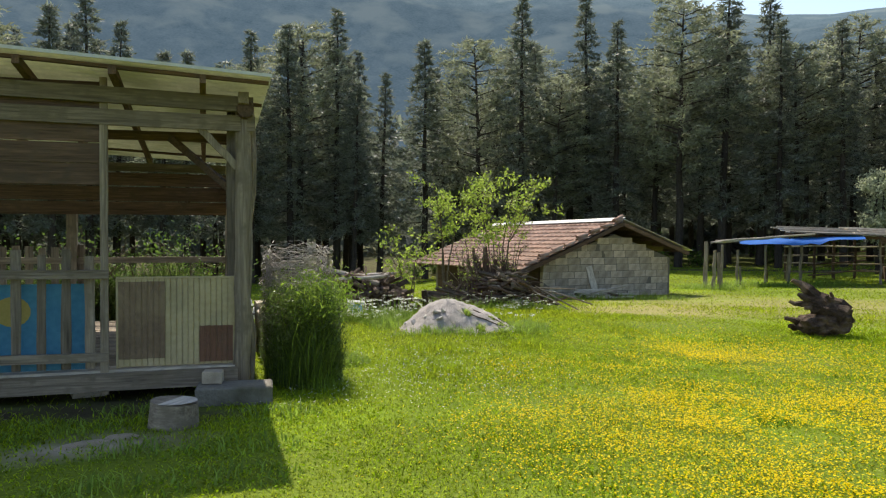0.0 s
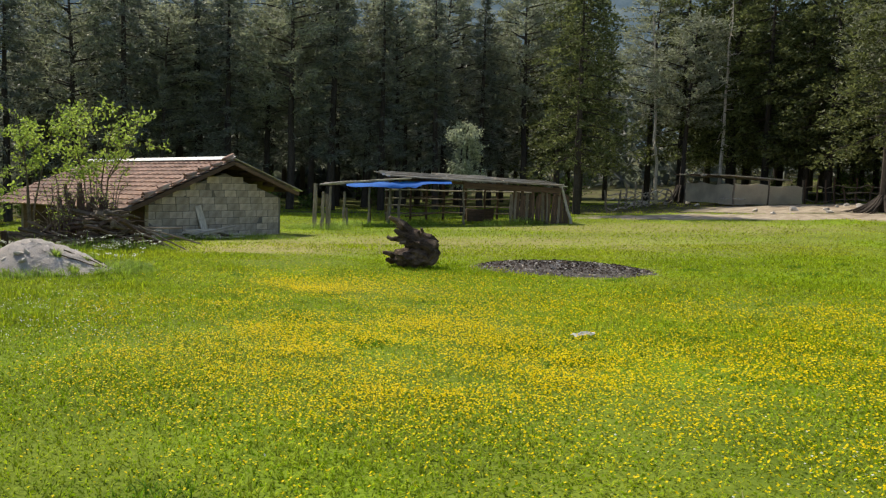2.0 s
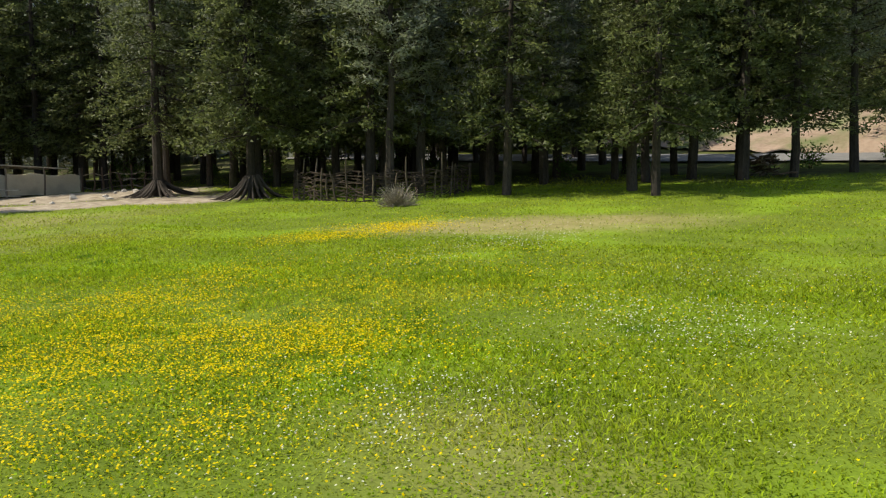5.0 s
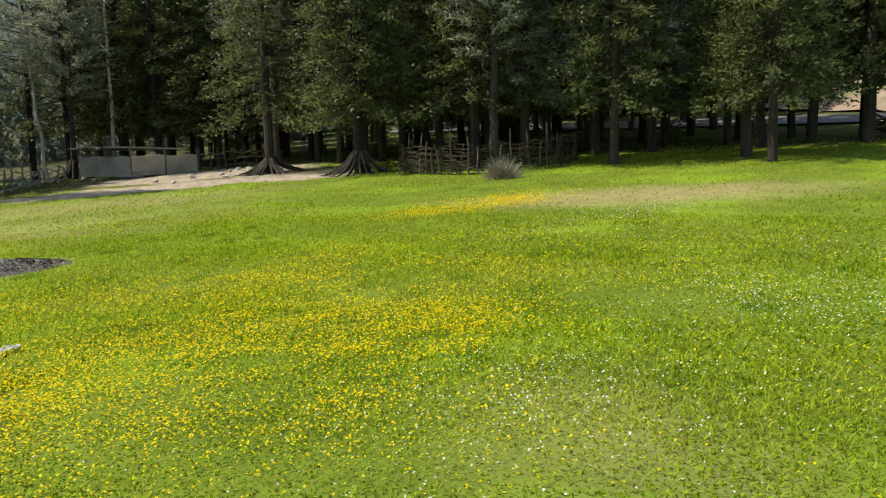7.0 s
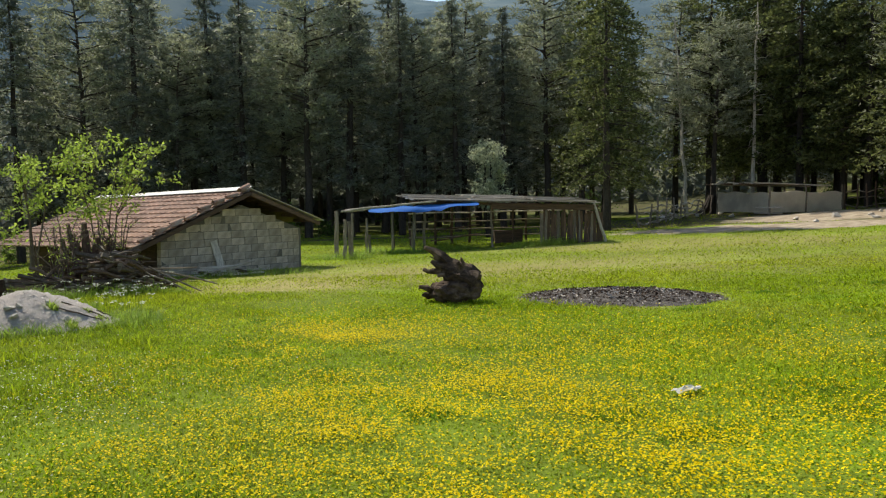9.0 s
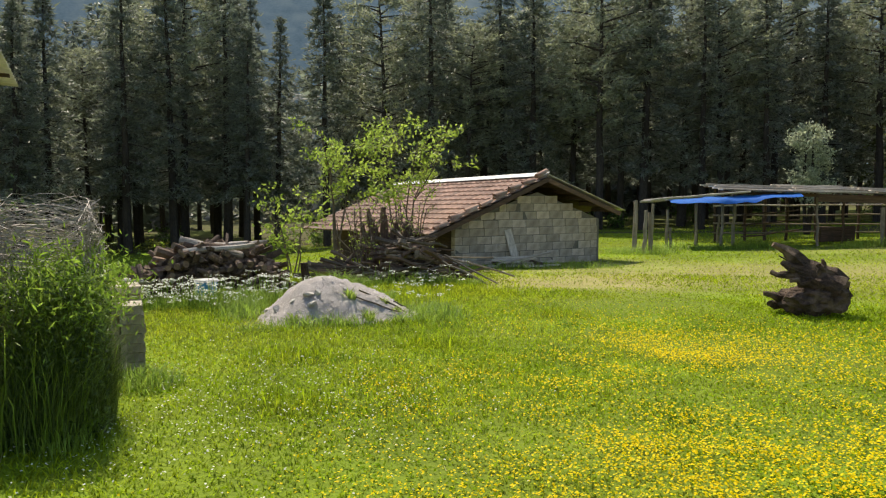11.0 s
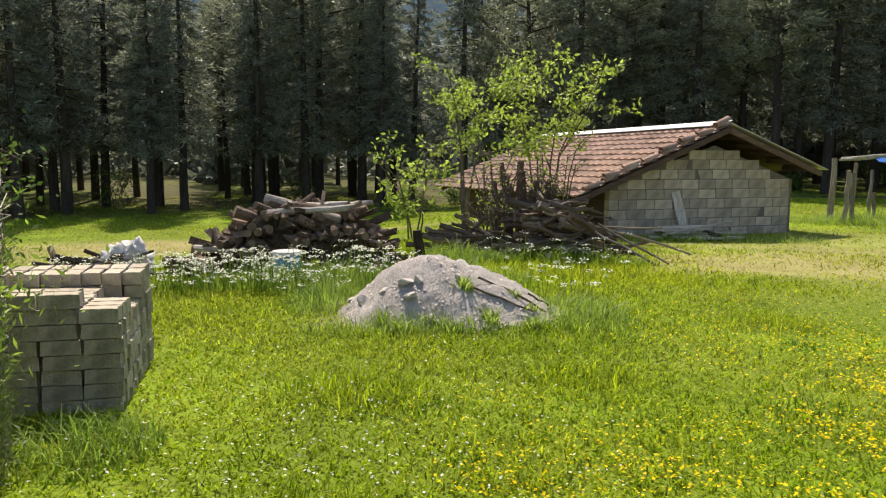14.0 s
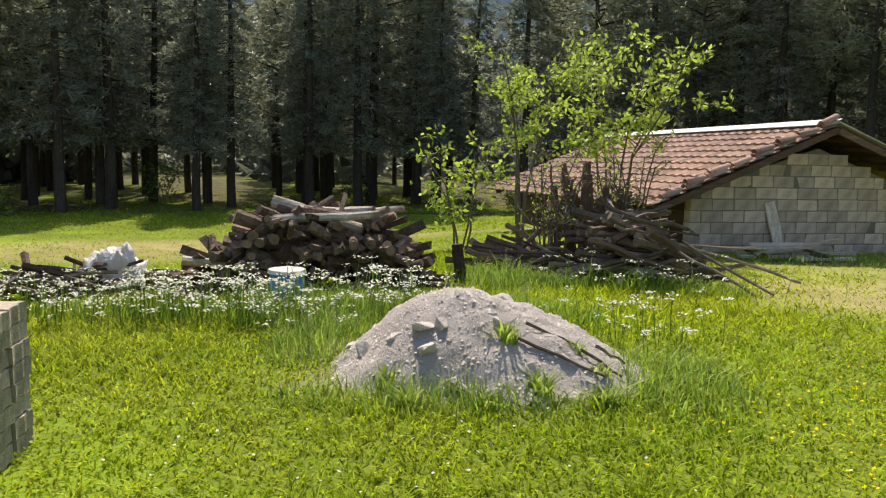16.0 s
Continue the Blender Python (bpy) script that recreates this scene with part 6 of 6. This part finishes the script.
# small round leaves of clover between the blades
x, y, d = scatter(150000, -7, 11, 1.5, 16, 1.2, 5.0)
keep = (patchy(x, y, 1.1, 21) + rng.normal(size=len(x)) * 0.5 > -0.1) & (rng.random(len(x)) > look_up("wood", x, y))
x, y, d = x[keep], y[keep], d[keep]
n = len(x)
v, f = leaves(np.stack([x, y, height_at(x, y) + rng.uniform(0.01, 0.045, n)], 1), rng.normal(size=(n, 3)) * np.array([1, 1, 0.35]), rng.uniform(0.016, 0.03, n), rng.uniform(0.012, 0.022, n))
tagged(new("clover", mesh_of("clover", v, f, M_clover)), "small bright clover leaves in the meadow", "clover", kind="stuff")

# dead straw between the blades, most of it on the dry patches
x, y, d = scatter(150000, -20, 26, -5, 30, 1.0, 6.0)
keep = rng.random(len(x)) < 0.12 + 0.8 * look_up("dry", x, y)
x, y, d = x[keep], y[keep], d[keep]
v, f = shards(np.stack([x, y, height_at(x, y) - 0.005], 1), np.stack([rng.normal(size=len(x)), rng.normal(size=len(x)), np.full(len(x), 0.7)], 1), rng.uniform(0.04, 0.085, len(x)), 0.005 + d * 0.0007)
tagged(new("dry_grass", mesh_of("dry_grass", v, f, M_straw)), "dead straw-coloured grass among the green blades", "grass", kind="stuff")


def blooms(n, spots, r0, r1, z0, z1, material, label, name, spread=0.0, patch=1.2):
    """Small tilted petal discs over the given ellipses (x, y, rx, ry, share)."""
    share = np.array([s_[4] for s_ in spots], float)
    pick = rng.choice(len(spots), n, p=share / share.sum())
    P_ = np.array([s_[:4] for s_ in spots])[pick]
    g2 = rng.normal(size=(n, 2)) * 0.55
    x, y = P_[:, 0] + g2[:, 0] * P_[:, 2], P_[:, 1] + g2[:, 1] * P_[:, 3]
    keep = (patchy(x, y, patch, 5) + 0.5 * patchy(x, y, 3.5 * patch, 8) + rng.normal(size=n) * 0.55 > -0.05) & (look_up("bare", x, y) < 0.3) & ((x > -1.9 + rng.normal(size=n) * 0.35) | (name != "buttercups"))
    x, y = x[keep], y[keep]
    n = len(x)
    c2 = np.stack([x, y, height_at(x, y) + rng.uniform(z0, z1, n)], 1)
    r = rng.uniform(r0, r1, n) * (1 + off_path(x, y) * 0.045)
    t1 = np.stack([np.cos(a := rng.uniform(0, 6.28, n)), np.sin(a), rng.normal(size=n) * 0.35], 1)
    t2 = np.stack([-np.sin(a), np.cos(a), rng.normal(size=n) * 0.35], 1)
    v = np.stack([c2 + t1 * r[:, None], c2 + t2 * r[:, None], c2 - t1 * r[:, None], c2 - t2 * r[:, None]], 1).reshape(-1, 3)
    return tagged(new(name, mesh_of(name, v, np.arange(4 * n).reshape(n, 4), material)), label, "flowers", kind="stuff")


YEL = ((0.4, 8.3, 3.0, 2.6, 9), (-0.7, 10.6, 1.7, 1.3, 4.5), (1.2, 6.3, 1.8, 1.2, 3), (5.3, 6.2, 2.4, 1.5, 1.5), (7.3, 9.0, 2.4, 2.0, 1.3), (4.3, 4.9, 2.0, 1.0, 1.6), (16.6, 12.3, 3.0, 1.3, 1.6), (5.5, 7.0, 7.0, 4.5, 5.0), (0.8, 12.0, 3.4, 2.2, 1.0))
blooms(160000, YEL, 0.0058, 0.0095, 0.035, 0.08, M_petal, "yellow buttercups scattered in patches over the meadow", "buttercups")
blooms(9500, ((8.5, 2.6, 4.0, 2.5, 3), (15, 8, 3.5, 1.6, 1), (4.5, 3.0, 2.0, 1.5, 0.8), (-2.6, 9.6, 1.6, 2.2, 1.2), (-3.0, 7.5, 1.0, 1.5, 0.5)), 0.005, 0.0085, 0.03, 0.07, M_white, "tiny white daisies in the grass", "daisies", patch=0.9)


def umbels(n, spots, label):
    """Tall stems with flat white heads."""
    bm_s = bmesh.new()
    heads = []
    for i in range(n):
        cx, cy, rx, ry = random.choice(spots)
        x, y = random.gauss(cx, rx * 0.5), random.gauss(cy, ry * 0.5)
        if bare(x, y) > 0.3:
            continue
        h = random.uniform(0.14, 0.42)
        z = G(x, y)
        top = Vector((x + random.uniform(-.06, .06), y + random.uniform(-.06, .06), z + h))
        rod(bm_s, [(x, y, z - 0.02), top], 0.004, 0.003, 3, cap=False)
        for k in range(random.randint(6, 14)):
            heads.append(top + Vector((random.gauss(0, 0.028), random.gauss(0, 0.028), random.uniform(-.012, .012))))
    st = tagged(new("cow_parsley"), label, "flowers", kind="stuff")
    part("stems", bm_s, M_tall, st)["kind"] = "stuff"
    c2 = np.array([tuple(p) for p in heads])
    m_ = len(c2)
    r = rng.uniform(0.008, 0.0135, m_)[:, None]
    a = rng.uniform(0, 6.28, m_)
    t1 = np.stack([np.cos(a), np.sin(a), rng.normal(size=m_) * 0.3], 1) * r
    t2 = np.stack([-np.sin(a), np.cos(a), rng.normal(size=m_) * 0.3], 1) * r
    v = np.stack([c2 + t1, c2 + t2, c2 - t1, c2 - t2], 1).reshape(-1, 3)
    hd = new("heads", mesh_of("heads", v, np.arange(4 * m_).reshape(m_, 4), M_white))
    hd.parent = st
    hd["kind"] = "stuff"


umbels(460, ((-5.2, 13.35, 1.0, 0.5), (-5.8, 13.4, 1.0, 0.5), (-7.0, 12.7, 1.0, 0.35), (-4.8, 14.2, 0.6, 0.5), (-6.4, 13.2, 0.8, 0.4)), "white flat-headed wild flowers before the firewood")
umbels(70, ((-2.8, 14.3, 0.6, 0.6), (-3.4, 16.6, 1.2, 0.4)), "scattered white wild flowers behind the sand heap")
LW = "taller bright green weeds in the meadow"
for x, y, rx, ry, n, hh in ((-5.3, 13.8, 1.3, 0.6, 1500, 0.4), (-6.9, 13.2, 1.0, 0.5, 700, 0.3), (-3.5, 12.2, 0.9, 0.25, 420, 0.3), (-2.4, 13.2, 0.5, 0.7, 520, 0.34), (-4.7, 13.0, 0.35, 0.6, 400, 0.34), (-3.3, 16.7, 1.3, 0.3, 700, 0.4), (-1.4, 21.2, 2.0, 0.4, 700, 0.32), (1.2, 27.3, 1.2, 0.8, 600, 0.45), (4.6, 30.0, 1.8, 0.5, 700, 0.5), (8.6, 30.1, 1.8, 0.4, 800, 0.55), (2.4, 29.8, 1.4, 0.6, 500, 0.45), (-4.0, 14.6, 0.9, 0.5, 600, 0.42), (-4.6, 16.3, 0.6, 0.4, 450, 0.45), (27.5, 17.2, 3.0, 0.8, 600, 0.4), (-2.0, 11.4, 0.4, 0.35, 260, 0.24), (-3.2, 10.6, 0.5, 0.4, 300, 0.26), (-0.9, 13.6, 0.5, 0.4, 280, 0.24), (7.5, 7.4, 0.5, 0.3, 260, 0.18), (10.5, 5.5, 0.7, 0.4, 300, 0.2), (-2.6, 9.0, 0.4, 0.4, 260, 0.24)):
    weed_clump("weeds", x, y, rx, ry, int(1.5 * n), 0.85 * hh, LW, 20, M_grass if hh < 0.3 else M_tall, 0.0075)

for i in range(60):
    x, y = random.uniform(-4.5, 12), random.uniform(2.5, 15)
    if bare(x, y) > 0.2 or dryness(x, y) > 0.4 or local(x, y, PAV, PAV_TURN)[0] < 0.6:
        continue
    weed_clump("grass_tuft", x, y, random.uniform(0.18, 0.45), random.uniform(0.12, 0.25), 150, random.uniform(0.07, 0.13), "darker green tuft of longer grass in the meadow", 20, M_tuft, 0.009)
for x, y in ((-4.9, 5.6), (-3.9, 5.2), (-3.2, 5.6), (-4.6, 6.3), (-3.4, 6.6), (-5.2, 5.0), (-2.9, 4.9), (-3.5, 4.4)):
    weed_clump("weeds", x, y, 0.5, 0.3, 160, 0.16, "low weeds in the pavilion's shade", 20, M_tall, 0.014)
# trodden pale earth before the pavilion
for cx, cy, rx, ry, turn in ((-4.42, 5.26, 0.26, 0.1, 62), (-4.28, 5.56, 0.16, 0.08, 40)):
    bm = bmesh.new()
    ring = [bm.verts.new((rx * math.cos(a) * (1 + 0.3 * noise.noise((math.cos(a) * 2, math.sin(a) * 2, cx))), ry * math.sin(a) * (1 + 0.3 * noise.noise((math.cos(a) * 2, math.sin(a) * 2, cy))), -0.01)) for a in np.linspace(0, 2 * math.pi, 28, endpoint=False)]
    mid = [bm.verts.new((v.co.x * 0.6, v.co.y * 0.6, 0.02 + 0.008 * noise.noise(v.co * 9))) for v in ring]
    for k in range(28):
        bm.faces.new((ring[k], ring[(k + 1) % 28], mid[(k + 1) % 28], mid[k]))
    bm.faces.new(mid)
    ob = tagged(part("earth_patch", bm, M_earth, smooth=True), "pale dusty bare earth before the pavilion", "earth", kind="stuff")
    ob.matrix_world = pose(cx, cy, ground_z(cx, cy), 0, 0, turn)


# dead bare tree behind the shelter
dead = tagged(empty("dead_tree", 25.6, 44.6, G(25.6, 44.6)), "bare grey dead conifer with broken branches", "tree")
part("trunk", rod(bmesh.new(), crooked((0, 0, -0.2), (0.25, 0.1, 12.0), 9, 0.08), 0.13, 0.03, 7), M_wood_grey, dead)
for i in range(34):
    z = 3.0 + i * 0.26
    a = random.uniform(0, 6.28)
    ln = random.uniform(0.5, 1.9) * (1.15 - z / 14)
    p = Vector((0.02 * z, 0, z))
    e = p + Vector((math.cos(a) * ln, math.sin(a) * ln, random.uniform(-0.7, 0.35)))
    part("branch", rod(bmesh.new(), crooked(p, e, 5, 0.07), 0.03, 0.008, 5), M_wood_grey, dead)
dead2 = copy_thing(dead, pose(23.0, 47.5, G(23, 47.5), 2, 3, 140))

# small leaves of the scrub in the wire bundle, shade put into their green
n = 17000
q = rng.uniform(-1, 1, (n, 3)) * np.array([0.4, 0.68, 0.5]) + np.array([0, 0, 0.55])
v, f = leaves(q, rng.normal(size=(n, 3)) + np.array([0, 0, 0.5]), rng.uniform(0.025, 0.06, n), rng.uniform(0.007, 0.015, n))
ob = tagged(new("scrub_leaves", mesh_of("scrub_leaves", v, f, M_weed_shaded)), "small leaves of scrub grown into the wire, green darkened for shade", "scrub", kind="stuff")
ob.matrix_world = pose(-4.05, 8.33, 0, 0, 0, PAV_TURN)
for u, w, h, n in ((0.06, -0.44, 0.2, 60), (0.5, -0.34, 0.12, 34), (0.6, -0.5, 0.12, 30), (-0.62, -0.56, 0.14, 40), (0.22, -0.74, 0.2, 60), (-0.1, -0.86, 0.22, 70), (-0.5, -0.86, 0.2, 70), (0.55, -0.82, 0.24, 80)):
    x, y = on_heap(u, w)
    ob = weed_clump("weeds", x, y, 0.07, 0.06, n, h, "small green plant growing on the sand heap", 0, M_leaf, 0.016)
    ob.matrix_world = pose(x, y, max(0.0, heap_z(u, w)))

# dark scrub behind the pavilion
for u, w in ((-0.9, 5.0), (-2.2, 5.1), (-3.6, 5.0)):
    c, s_ = math.cos(radians(PAV_TURN)), math.sin(radians(PAV_TURN))
    weed_clump("scrub", PAV[0] + u * c - w * s_, PAV[1] + u * s_ + w * c, 0.85, 0.4, 5000, 1.4, "dark tangled scrub behind the pavilion", PAV_TURN, M_weed_shaded, 0.02)

for u, w in ((-0.5, 4.9), (-1.3, 5.1), (-2.1, 4.95), (-3.0, 5.1), (-3.9, 5.0)):
    c, s_ = math.cos(radians(PAV_TURN)), math.sin(radians(PAV_TURN))
    broadleaf("shrub", PAV[0] + u * c - w * s_, PAV[1] + u * s_ + w * c, 1.45, 0.7, 6, 1100, 0.07, M_shrub, "dark leafy shrub behind the pavilion", "shrub", 0.1, 0.014, 2.5)

# leaves on the open side of the scrub, sunlight put into their brighter green
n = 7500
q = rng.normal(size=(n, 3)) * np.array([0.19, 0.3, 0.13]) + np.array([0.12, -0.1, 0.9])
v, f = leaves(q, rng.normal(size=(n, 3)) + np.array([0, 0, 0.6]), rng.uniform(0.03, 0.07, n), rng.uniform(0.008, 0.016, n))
ob = tagged(new("scrub_leaves", mesh_of("scrub_leaves", v, f, M_tall)), "narrow leaves of the scrub by the wire, brightened for sunlight", "scrub", kind="stuff")
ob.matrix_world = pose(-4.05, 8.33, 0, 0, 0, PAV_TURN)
